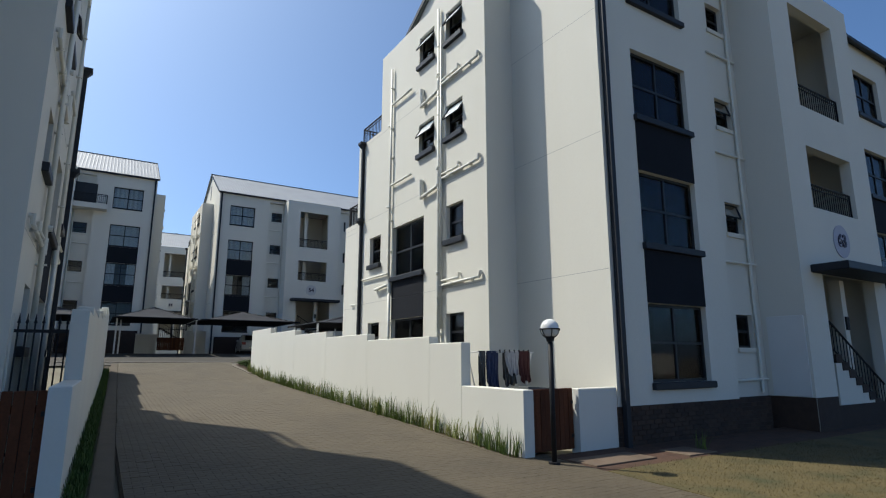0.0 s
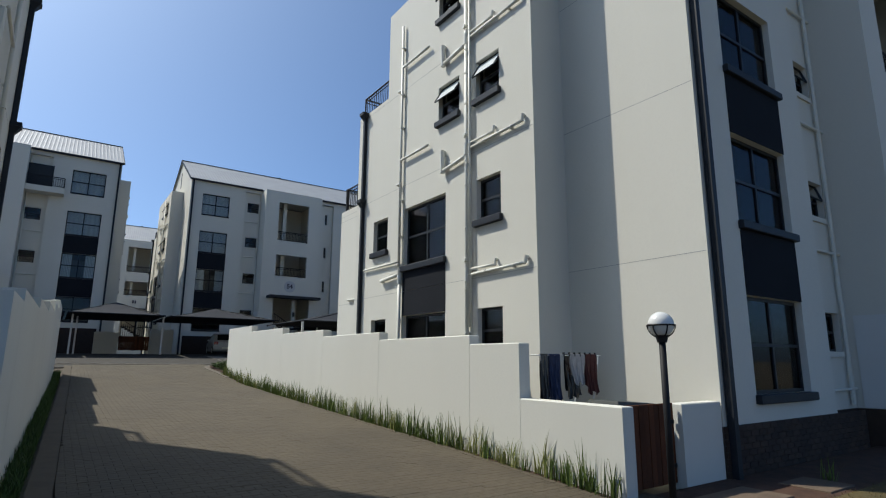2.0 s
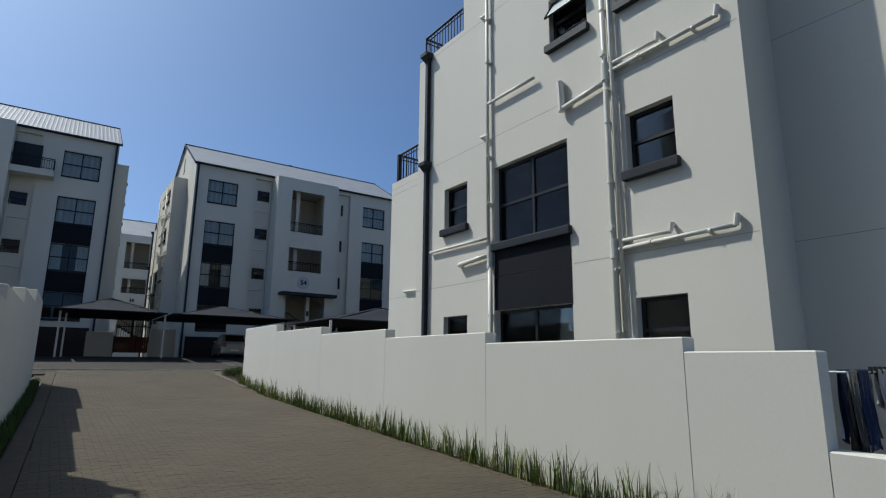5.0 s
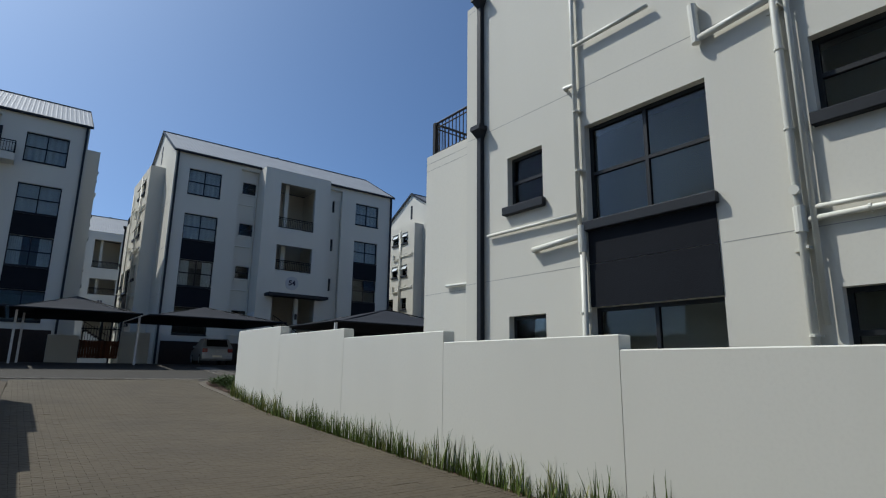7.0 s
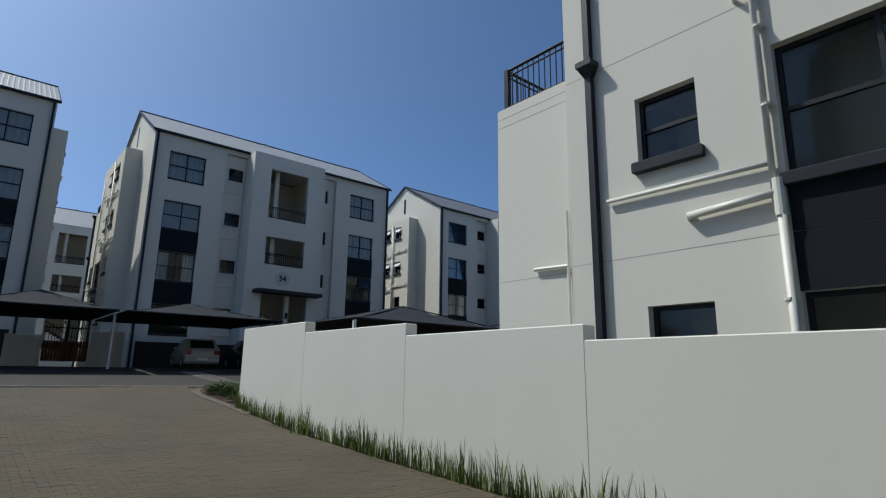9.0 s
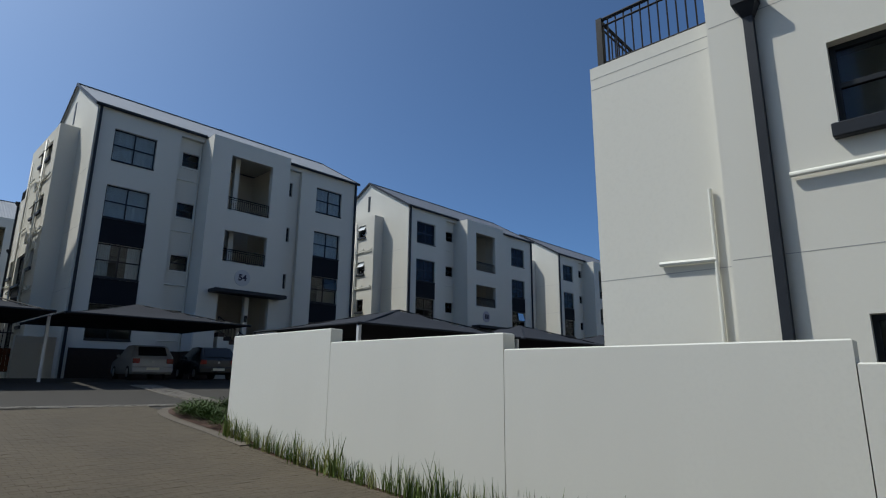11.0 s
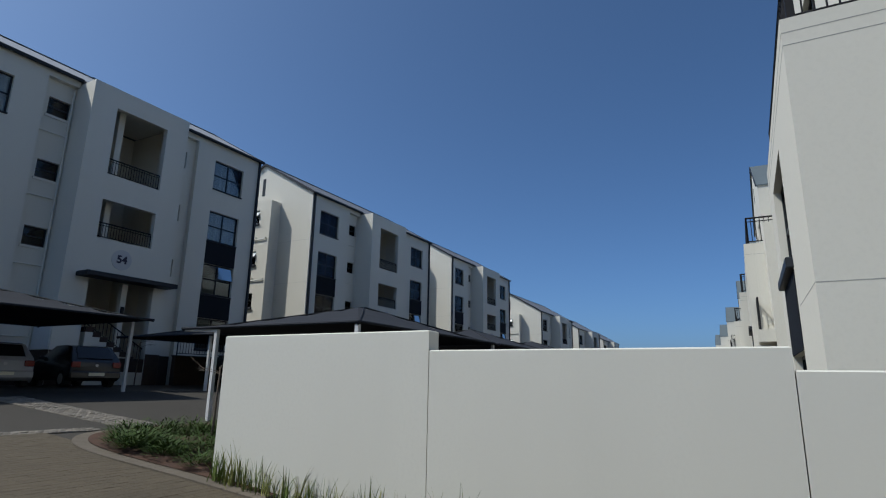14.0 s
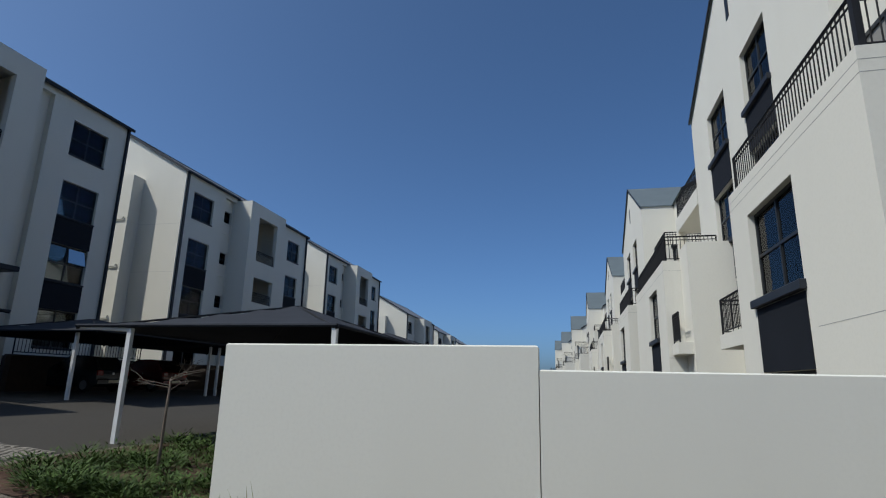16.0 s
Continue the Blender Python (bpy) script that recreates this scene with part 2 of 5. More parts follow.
def pierced(axis, at, thick, a0, a1, z0, z1, holes):
    """A wall of that thickness from its outer face inward, with openings (a0, a1, z0, z1) cut through.
    axis 'x': the face looks along x and a runs along y; 'y': the face looks along y and a runs along x. thick is signed."""
    s = Solid()
    As = sorted({a0, a1, *(v for h in holes for v in h[:2] if a0 < v < a1)})
    Zs = sorted({z0, z1, *(v for h in holes for v in h[2:] if z0 < v < z1)})

    def put(a, d, z):
        return (at + d, a, z) if axis == "x" else (a, at + d, z)

    def solid_at(i, j):
        if not (0 <= i < len(As) - 1 and 0 <= j < len(Zs) - 1):
            return False
        a, z = (As[i] + As[i + 1]) / 2, (Zs[j] + Zs[j + 1]) / 2
        return not any(h[0] < a < h[1] and h[2] < z < h[3] for h in holes)

    flip = (axis == "y") == (thick > 0)
    for i in range(len(As) - 1):
        for j in range(len(Zs) - 1):
            if not solid_at(i, j):
                continue
            l, r, b, t = As[i], As[i + 1], Zs[j], Zs[j + 1]
            front = [put(l, 0, b), put(r, 0, b), put(r, 0, t), put(l, 0, t)]
            back = [put(l, thick, b), put(l, thick, t), put(r, thick, t), put(r, thick, b)]
            faces = [front, back]
            if not solid_at(i - 1, j):
                faces.append([put(l, 0, b), put(l, 0, t), put(l, thick, t), put(l, thick, b)])
            if not solid_at(i + 1, j):
                faces.append([put(r, 0, b), put(r, thick, b), put(r, thick, t), put(r, 0, t)])
            if not solid_at(i, j - 1):
                faces.append([put(l, 0, b), put(l, thick, b), put(r, thick, b), put(r, 0, b)])
            if not solid_at(i, j + 1):
                faces.append([put(l, 0, t), put(r, 0, t), put(r, thick, t), put(l, thick, t)])
            for q in faces:
                s.quad(*(q if flip else q[::-1]))
    return s


# ---------------------------------------------------------------- ground
PROFILE = ((-400, -0.2), (-5, -0.2), (-0.3, 0.0), (6.1, 0.15), (9.4, 0.33), (15.3, 0.58), (18.2, 0.70), (21.25, 0.84), (24.1, 1.10), (27.0, 1.37), (33.4, 1.84), (37.0, 1.88), (700, 1.92))


def ground_at(y):
    return float(np.interp(y, [p[0] for p in PROFILE], [p[1] for p in PROFILE]))


def strip(x0, x1, y0, y1, lift, thick=0.12):
    """A slab that follows the slope of the ground, lift above it."""
    s = Solid()
    ys = [y0] + [p[0] for p in PROFILE if y0 < p[0] < y1] + [y1]
    rows = [(y, ground_at(y) + lift) for y in ys]
    for (ya, za), (yb, zb) in zip(rows, rows[1:]):
        s.quad((x0, ya, za), (x1, ya, za), (x1, yb, zb), (x0, yb, zb))
        s.quad((x0, ya, za - thick), (x0, ya, za), (x0, yb, zb), (x0, yb, zb - thick))
        s.quad((x1, ya, za), (x1, ya, za - thick), (x1, yb, zb - thick), (x1, yb, zb))
    (ya, za), (yb, zb) = rows[0], rows[-1]
    s.quad((x0, ya, za - thick), (x1, ya, za - thick), (x1, ya, za), (x0, ya, za))
    s.quad((x0, yb, zb), (x1, yb, zb), (x1, yb, zb - thick), (x0, yb, zb - thick))
    return s


g = Solid()
for (ya, za), (yb, zb) in zip(PROFILE, PROFILE[1:]):
    g.quad((-400, ya, za - 0.1), (700, ya, za - 0.1), (700, yb, zb - 0.1), (-400, yb, zb - 0.1))
whole("ground", g, EARTH, "bare dry earth under the whole estate", "ground", kind="structure")
whole("driveway_base", strip(0.28, 5.37, -6, 27.45, -0.06, 0.03), JOINT, "sandy bed between the clay pavers", "driveway", kind="structure")
whole("driveway_apron_base", strip(5.373, 6.0, -6, 6.5, -0.06, 0.03), JOINT, "sandy bed of the paved apron", "driveway", kind="structure")
whole("road", strip(-8, 130, 26.7, 33.0, -0.02, 0.03), ASPHALT, "grey asphalt parking road between the blocks", "road", kind="structure")
whole("parking_floor", strip(-8, 130, 33.0, 38.4, -0.016, 0.06), ASPHALT, "dark asphalt parking bays under the carports", "road", kind="structure")
whole("parking_floor_south", strip(9.05, 130, 18.5, 27.35, -0.016, 0.06), ASPHALT, "dark asphalt parking bays beside the block", "road", kind="structure")
whole("garden_path", strip(6.0, 40, 5.353, 6.5, -0.004, 0.08), SOIL, "bare dark soil between lawn and plinth", "path", kind="structure")
whole("lawn", strip(6.0, 40, -6, 5.35, 0.0, 0.08), LAWN, "patchy dry yellow-green lawn", "lawn", kind="structure")


# ---------------------------------------------------------------- apartment blocks
FLOORS = (2.65, 5.25, 7.85, 10.45)
WALL = 0.24
CORE = 3.2
rng = random.Random(7)


def window(root, face, at, a0, a1, z0, z1, cols=2, rows=2, sill=True, curtain=0, open_sash=False, inward=1, over=0.05, sill_h=0.14, proud=0.09):
    """face 'y': looks along -y at y = at; 'x': along -x; 'n': along +y. Recessed frame with panes; a charcoal sill below."""
    d0, d1 = 0.11 * inward, 0.16 * inward
    fr, w = Solid(), 0.05

    def bar(b0, b1, y0, y1, s=fr, da=d0, db=d1):
        lo, hi = min(da, db), max(da, db)
        if face == "x":
            s.box(at + lo, at + hi, b0, b1, y0, y1)
        else:
            s.box(b0, b1, at + lo, at + hi, y0, y1)

    bar(a0, a1, z0, z0 + w), bar(a0, a1, z1 - w, z1), bar(a0, a0 + w, z0 + w, z1 - w), bar(a1 - w, a1, z0 + w, z1 - w)
    for c in range(1, cols):
        m = a0 + (a1 - a0) * c / cols
        bar(m - w / 2, m + w / 2, z0 + w, z1 - w)
    zs = [z0 + (z1 - z0) * r / rows for r in range(rows + 1)]
    for z in zs[1:-1]:
        for c in range(cols):
            lo = a0 + (a1 - a0) * c / cols + w / 2
            bar(lo, lo + (a1 - a0) / cols - w, z - w / 2, z + w / 2)
    win = part("window", fr, FRAME, root, "black-framed window with a charcoal sill")
    mid = (d0 + d1) / 2
    glazing = Solid()
    for c in range(cols):
        for r in range(rows):
            l, rr = a0 + (a1 - a0) * c / cols + 0.015, a0 + (a1 - a0) * (c + 1) / cols - 0.015
            b, t = zs[r] + 0.015, zs[r + 1] - 0.015
            p = Solid()
            if open_sash and r == rows - 1 and c == cols - 1:
                # top-hung sash, swung outwards
                out = -inward * (0.22 if face == "x" else 0.1)
                edge = Solid()
                dz = (t - b) * 0.93
                if face == "x":
                    q = [(at + d0, l, t), (at + d0, rr, t), (at + d0 + out, rr, t - dz), (at + d0 + out, l, t - dz)]
                else:
                    q = [(l, at + d0, t), (rr, at + d0, t), (rr, at + d0 + out, t - dz), (l, at + d0 + out, t - dz)]
                e = [Vector(v) for v in q]
                for i in range(4):
                    edge.tube([e[i], e[(i + 1) % 4]], 0.022, 4)
                part("sash", edge, FRAME, win, "sash swung open")
                p.quad(*q)
                # Side-wall sashes get the glare-white pane, front ones plain glass.
                part("sash_pane", p, FROSTGLARE if face == "x" else GLASS, win, "pane tilted open")
                continue
            else:
                bar(l, rr, b, t, p, mid, mid + 0.006 * inward)
            if LEAN[0]:
                glazing.v, glazing.f = glazing.v + p.v, glazing.f + [tuple(len(glazing.v) + i for i in q) for q in p.f]
                continue
            ob = part("pane", p, GLASS, win)
            ob.visible_shadow = False
    if glazing.v:
        part("glazing", glazing, GLASS, win).visible_shadow = False
    if sill:
        s = Solid()
        lo, hi = sorted((-proud * inward, d0 + 0.02 * inward))
        if face == "x":
            s.box(at + lo, at + hi, a0 - over, a1 + over, z0 - sill_h, z0, 0.012)
        else:
            s.box(a0 - over, a1 + over, at + lo, at + hi, z0 - sill_h, z0, 0.012)
        part("sill", s, TRIM, win, "charcoal sill")
    if curtain:
        s = Solid()
        n = 36
        spans = [(a0 + 0.03, a1 - 0.03)] if curtain == 1 else [(a0 + 0.03, a0 + 0.62 * (a1 - a0) / 2), (a1 - 0.62 * (a1 - a0) / 2, a1 - 0.03)]
        for l, r in spans:
            pts = [(l + (r - l) * i / n, 0.21 * inward + 0.014 * math.sin(i * 1.1) + 0.01 * math.sin(i * 0.45)) for i in range(n + 1)]
            for (p0, q0), (p1, q1) in zip(pts, pts[1:]):
                if face == "x":
                    s.quad((at + q0, p0, z0), (at + q1, p1, z0), (at + q1, p1, z1), (at + q0, p0, z1))
                else:
                    s.quad((p0, at + q0, z0), (p1, at + q1, z0), (p1, at + q1, z1), (p0, at + q0, z1))
        part("curtain", s, CURTAIN, win, "pale hanging curtain", smooth=True)
    return win


def railing(root, a, b, z0, h=0.72, gap=0.11, name="railing", lab="black steel balcony railing"):
    """A straight railing from a to b (x, y), its foot at z0."""
    a, b = Vector((*a, 0)), Vector((*b, 0))
    n = max(2, round((b - a).length / gap))
    frame_ = Solid()
    frame_.tube([(a.x, a.y, z0 + h), (b.x, b.y, z0 + h)], 0.025, 6)
    frame_.tube([(a.x, a.y, z0 + h - 0.1), (b.x, b.y, z0 + h - 0.1)], 0.014, 6)
    frame_.tube([(a.x, a.y, z0 + 0.08), (b.x, b.y, z0 + 0.08)], 0.016, 6)
    frame_.tube([(a.x, a.y, z0 - 0.02), (a.x, a.y, z0 + h)], 0.022, 6)
    frame_.tube([(b.x, b.y, z0 - 0.02), (b.x, b.y, z0 + h)], 0.022, 6)
    top = part(name, frame_, STEEL, root, lab)
    if LEAN[0]:
        s = Solid()
        for i in range(1, n):
            p = a.lerp(b, i / n)
            s.tube([(p.x, p.y, z0 + 0.08), (p.x, p.y, z0 + h)], 0.0105, 4)
        part("bar_infill", s, STEEL, top)["kind"] = "stuff"
        return top
    bar = Solid().tube([(0, 0, 0.08), (0, 0, h)], 0.0105, 5).mesh("baluster", STEEL)
    for i in range(1, n):
        p = a.lerp(b, i / n)
        o = part("baluster", bar, STEEL, top)
        o.location = (p.x, p.y, z0)
    return top


def pipework(root, lean):
    """Painted soil and waste pipes on the windowless side, with their clips."""
    X = -0.78

    def p(name, pts, r, out=0.065):
        part(name, Solid().tube([(X - out, y, z) for y, z in pts], r, 10), PIPE, root, "cream-painted waste pipe", smooth=True)

    p("soil_pipe", [(4.52, -0.4), (4.52, 10.7)], 0.042)
    p("waste_pipe", [(4.40, 2.3), (4.40, 10.1)], 0.028, 0.07)
    for z in (3.33, 5.98, 8.5):
        p("branch_pipe", [(4.45, z), (2.85, z + 0.03)], 0.029, 0.055)
        part("pipe_end", Solid().tube([(X - 0.055, 2.85, z + 0.02), (X - 0.055, 2.82, z + 0.16)], 0.034, 8).tube([(X - 0.055, 2.83, z + 0.13), (X + 0.05, 2.83, z + 0.13)], 0.034, 8), PIPE, root)
        p("short_branch", [(4.42, z + 0.11), (3.66, z + 0.10)], 0.026, 0.06)
        part("pipe_end", Solid().tube([(X - 0.06, 3.66, z + 0.09), (X - 0.06, 3.64, z + 0.22)], 0.028, 8).tube([(X - 0.06, 3.65, z + 0.2), (X + 0.05, 3.65, z + 0.2)], 0.028, 8), PIPE, root)
        part("pipe_socket", Solid().tube([(X - 0.065, 4.52, z - 0.12), (X - 0.065, 4.52, z + 0.14)], 0.058, 12), PIPE, root)
        part("pipe_clip", Solid().box(X - 0.02, X, 4.42, 4.62, z - 0.3, z - 0.27).box(X - 0.15, X, 4.45, 4.47, z - 0.3, z - 0.27), PIPE, root)
        part("inspection_eye", Solid().tube([(X - 0.07, 4.52, z + 0.3), (X - 0.15, 4.52, z + 0.3)], 0.05, 10), PIPE, root)
    for z in (5.72, 8.28):
        p("toilet_branch", [(4.5, z + 0.12), (5.36, z + 0.03)], 0.042, 0.07)
        part("toilet_bend", Solid().tube([(X - 0.07, 5.38, z - 0.02), (X - 0.07, 5.40, z + 0.5)], 0.055, 10).tube([(X - 0.07, 5.40, z + 0.46), (X + 0.05, 5.40, z + 0.46)], 0.055, 10), PIPE, root)
    p("second_soil_pipe", [(7.18, -0.4), (7.18, 3.75)], 0.042)
    p("vent_pipe", [(7.22, 3.5), (7.22, 10.25)], 0.034)
    part("pipe_socket", Solid().tube([(X - 0.065, 7.18, 3.42), (X - 0.065, 7.18, 3.8)], 0.058, 12), PIPE, root)
    p("toilet_branch", [(7.2, 3.66), (8.1, 3.60)], 0.042, 0.07)
    part("toilet_bend", Solid().tube([(X - 0.07, 8.08, 3.6), (X + 0.05, 8.12, 3.6)], 0.046, 10), PIPE, root)
    p("branch_pipe", [(7.2, 3.98), (9.12, 4.0)], 0.026, 0.05)
    for z in (6.55, 9.06):
        p("branch_pipe", [(7.2, z), (5.98, z)], 0.03, 0.07)
        part("pipe_stub", Solid().tube([(X - 0.065, 7.2, z - 0.62), (X - 0.065, 7.4, z - 0.6), (X + 0.04, 7.42, z - 0.6)], 0.03, 8), PIPE, root)
    for y, zs in () if lean else ((4.52, (1.2, 2.2, 4.3, 5.2, 7.0, 7.7, 9.6)), (7.2, (1.4, 2.6, 4.6, 5.5, 7.4, 8.3, 9.6))):
        for z in zs:
            part("pipe_clip", Solid().tube([(X - 0.065, y, z - 0.012), (X - 0.065, y, z + 0.012)], 0.052, 10).box(X - 0.02, X, y - 0.06, y + 0.06, z - 0.012, z + 0.012), PIPE, root)
    for z in () if lean else (3.33, 5.98, 8.5):
        for y in (3.15, 3.95):
            part("pipe_clip", Solid().tube([(X - 0.055, y - 0.012, z + 0.013), (X - 0.055, y + 0.012, z + 0.013)], 0.038, 10).box(X - 0.05, X, y - 0.012, y + 0.012, z - 0.03, z + 0.02), PIPE, root)
    part("overflow_pipe", Solid().tube([(-0.60, 9.92, -0.3), (-0.60, 9.92, 4.1)], 0.022, 8).tube([(-0.60, 9.92, 3.32), (-0.60, 10.52, 3.34)], 0.028, 8), PIPE, root)


LEAN = [False]


def block(name, label, uA, roofmat, S=0.0, V=-1.05):
    """One four-storey walk-up. Local frame: x along the street front, y into the block, z from the lowest outside level."""
    root = thing(name, label, "apartment building")
    E = 11.35
    far = uA < 0.9
    win_a = (uA, uA + 1.78)
    win_b = (11.35, 13.13)
    sm, slit, SMALL = (4.1 + 0.25 * S, 4.72 + 0.3 * S), (9.74 + 0.2 * S, 9.92 + 0.2 * S), (2.58, 5.15, 7.72, 10.25)
    if far:
        sm, SMALL = (3.86 + 0.25 * S, 4.66 + 0.3 * S), (2.68, 5.25, 7.82, 10.35)
    holes = [(*win_a, 9.0, 10.45), (*win_b, 9.0, 10.45)]
    for c in (win_a, win_b):
        holes += [(*c, 6.4, 7.85), (*c, 3.8, 5.25), (*c, 1.2, 2.65)]
    part("front_wall", pierced("y", 0.0, WALL, 0, 3.62, -1.5, E, holes), PLASTER, root)
    part("front_wall", pierced("y", 0.0, WALL, 10.33, 14.2, -1.5, E, holes), PLASTER, root)
    D = 0.25
    part("recessed_wall", pierced("y", D, WALL, 3.4, 4.9 + S, -1.5, E, [(*sm, h - 0.72, h) for h in SMALL]), PLASTER, root)
    part("recessed_wall", pierced("y", D, WALL, 8.8 + S, 10.55, -1.5, E, [(*slit, h - 0.8, h) for h in (5.15, 7.75, 10.35)]), PLASTER, root)
    for k, c in enumerate((win_a, win_b)):
        sill = dict(over=0.0, sill_h=0.07, proud=0.05) if far else dict(over=0.03, sill_h=0.13, proud=0.09)
        window(root, "y", 0.0, *c, 9.0, 10.45, curtain=1, **sill)
        window(root, "y", 0.0, *c, 6.4, 7.85, curtain=1 if far else 0, **sill)
        window(root, "y", 0.0, *c, 3.8, 5.25, curtain=2 if k == 0 and far else 0, open_sash=far and k == 1, **sill)
        window(root, "y", 0.0, *c, 1.2, 2.65, curtain=0 if far else 1, **sill)
        for z in (5.25, 2.65):
            part("spandrel_panel", Solid().box(c[0], c[1], -0.012, 0.01, z + 0.003, z + (1.077 if far else 1.017)), PANEL, root, "charcoal panel between windows")
    for h in SMALL:
        window(root, "y", D, *sm, h - 0.72, h, cols=1, rows=2, sill=False, open_sash=uA > 0.9 and h in SMALL[1:3])
        part("sill_band", Solid().box(sm[0] - 0.05, sm[1] - 0.02, D - 0.04, D, h - 0.82, h - 0.723), PLASTER, root)
        part("wall_pipe", Solid().tube([(3.66, D - 0.05, h - 1.42), (4.68 + S, D - 0.05, h - 1.40)], 0.03, 8), PIPE, root)
    part("corner_pipe", Solid().tube([(4.66 + 0.5 * S, D - 0.06, 0.9), (4.66 + 0.5 * S, D - 0.06, 10.9)], 0.035, 8), PIPE, root)
    for h in (5.15, 7.75, 10.35):
        window(root, "y", D, *slit, h - 0.8, h, cols=1, rows=1, sill=False)
    part("cornice_band", Solid().box(3.622, 4.74 + S, 0.003, D, 11.05, E - 0.01), PLASTER, root)
    part("cornice_band", Solid().box(8.96 + S, 10.328, 0.003, D, 11.05, E - 0.01), PLASTER, root)

    # stair bay with two open landings and the entrance
    root["bay"] = (S, V)
    bay = [(5.72 + S, 7.95 + S, 7.63, 10.40), (5.72 + S, 7.95 + S, 5.08, 6.60), (5.7 + S, 8.3 + S, 0.1, 3.55)]
    part("bay_front", pierced("y", V, 0.25, 4.75 + S, 8.95 + S, -1.5, 11.2, bay), PLASTER, root)
    part("bay_side", Solid().box(4.75 + S, 4.99 + S, V + 0.25, 0.52, -1.5, 11.2), PLASTER, root)
    part("bay_side", Solid().box(8.71 + S, 8.95 + S, V + 0.25, 0.52, -1.5, 11.2), PLASTER, root)
    part("bay_roof", Solid().box(5.0 + S, 8.7 + S, V + 0.25, 2.4, 10.9, 11.1), PLASTER, root)
    part("stair_back_wall", Solid().box(4.8 + S, 8.9 + S, 2.6, 2.8, -1.5, 10.9), BEIGE, root, "cream-painted stairwell wall")
    part("stair_side_wall", Solid().box(4.8 + S, 4.98 + S, 0.53, 2.6, -1.5, 10.9), BEIGE, root)
    part("stair_side_wall", Solid().box(8.72 + S, 8.9 + S, 0.53, 2.6, -1.5, 10.9), BEIGE, root)
    for z in (4.9, 7.45):
        part("landing", Solid().box(4.99 + S, 8.71 + S, V + 0.25, 1.2, z - 0.18, z), BEIGE, root)
    part("stair_pier", Solid().box(6.3 + S, 6.55 + S, V + 0.8, V + 1.05, 4.9, 10.9), PLASTER, root)
    railing(root, (5.74 + S, V + 0.12), (7.93 + S, V + 0.12), 7.63, 0.66)
    railing(root, (5.74 + S, V + 0.12), (7.93 + S, V + 0.12), 5.08, 0.62)
    part("canopy", Solid().box(5.2 + S, 8.85 + S, V - 0.75, V, 3.50, 3.68, 0.02), TRIM, root, "charcoal entrance canopy slab")
    part("entrance_pier", Solid().box(7.18 + S, 7.4 + S, V + 0.3, V + 0.52, 0.1, 3.5), PLASTER, root)
    part("intercom", Solid().box(7.22 + S, 7.36 + S, V + 0.26, V + 0.3, 2.3, 2.62, 0.01), STEEL, root, "small dark intercom box")
    for i in range(8):
        u0, zt = 5.9 + S + 0.28 * i, 1.72 - 0.17 * i
        part("step", Solid().box(u0, u0 + 0.30, V + 0.03, V + 0.95, zt - 0.19, zt, 0.01), BRICK, root, "dark brick stair step")
        part("stair_wall", Solid().box(u0, u0 + 0.279, V + 0.05, V + 0.9, -0.4, zt - 0.192), PLASTER, root)
    part("stair_rail", Solid().tube([(5.85 + S, V + 0.06, 2.45), (8.2 + S, V + 0.06, 1.02)], 0.025, 6).tube([(5.85 + S, V + 0.06, 1.85), (8.2 + S, V + 0.06, 0.42)], 0.016, 6).tube([(5.85 + S, V + 0.06, 1.6), (5.85 + S, V + 0.06, 2.45)], 0.02, 6), STEEL, root)
    for i in range(0 if LEAN[0] else 16):
        u = 5.95 + 2.2 * i / 15
        zb = 1.79 - 0.6085 * (u - 5.95)
        part("baluster", Solid().tube([(u + S, V + 0.06, zb), (u + S, V + 0.06, zb + 0.6)], 0.011, 5), STEEL, root)
    part("handrail", Solid().tube([(5.75 + S, 2.55, 2.9), (7.9 + S, 2.55, 1.6)], 0.022, 6), STEEL, root)

    for q in ((0.3, 3.62, -0.012, 0.0), (3.622, 4.74 + S, 0.24, 0.25), (8.96 + S, 10.32, 0.24, 0.25), (10.33, 14.0, -0.012, 0.0), (4.76 + S, 5.68 + S, V - 0.012, V), (4.738 + S, 4.75 + S, V, 0.24), (8.32 + S, 8.94 + S, V - 0.012, V)):
        part("plinth", Solid().box(*q, -1.5, 0.82), BRICK, root, "dark brick plinth")
    part("plinth", Solid().box(5.69 + S, 8.31 + S, V + 0.012, V + 0.028, -1.5, 0.62), BRICK, root, "dark brick plinth")
    part("service_door", Solid().box(4.72 + S, 4.75 + S, V + 0.06, 0.12, 0.83, 2.55, 0.006), DOORWHITE, root, "white flush service door")

    # far end, back and the inside that the windows show: added backing, dimmed by its colour
    part("end_wall", Solid().box(14.2 - WALL, 14.2, WALL, 8.4, -1.5, E), PLASTER, root)
    part("back_wall", Solid().box(0.1, 14.0, 8.4, 8.6, -1.5, E), PLASTER, root)
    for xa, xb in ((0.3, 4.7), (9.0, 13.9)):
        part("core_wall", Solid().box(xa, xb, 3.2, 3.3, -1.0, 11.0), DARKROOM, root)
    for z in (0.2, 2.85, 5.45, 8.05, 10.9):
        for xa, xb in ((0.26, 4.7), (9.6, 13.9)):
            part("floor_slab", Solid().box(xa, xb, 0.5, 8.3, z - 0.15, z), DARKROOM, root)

    # recessed corner wall and the projecting side wing
    part("corner_wall", Solid().box(0.0, WALL, WALL, 8.4, -1.5, E), PLASTER, root)
    X = -0.78
    holes = []
    cb, ca, cs, big = (3.53, 4.27), (4.86, 5.66), (7.93, 8.69), (5.36, 7.12)
    for h in FLOORS:
        holes.append((*cb, h - 0.85, h))
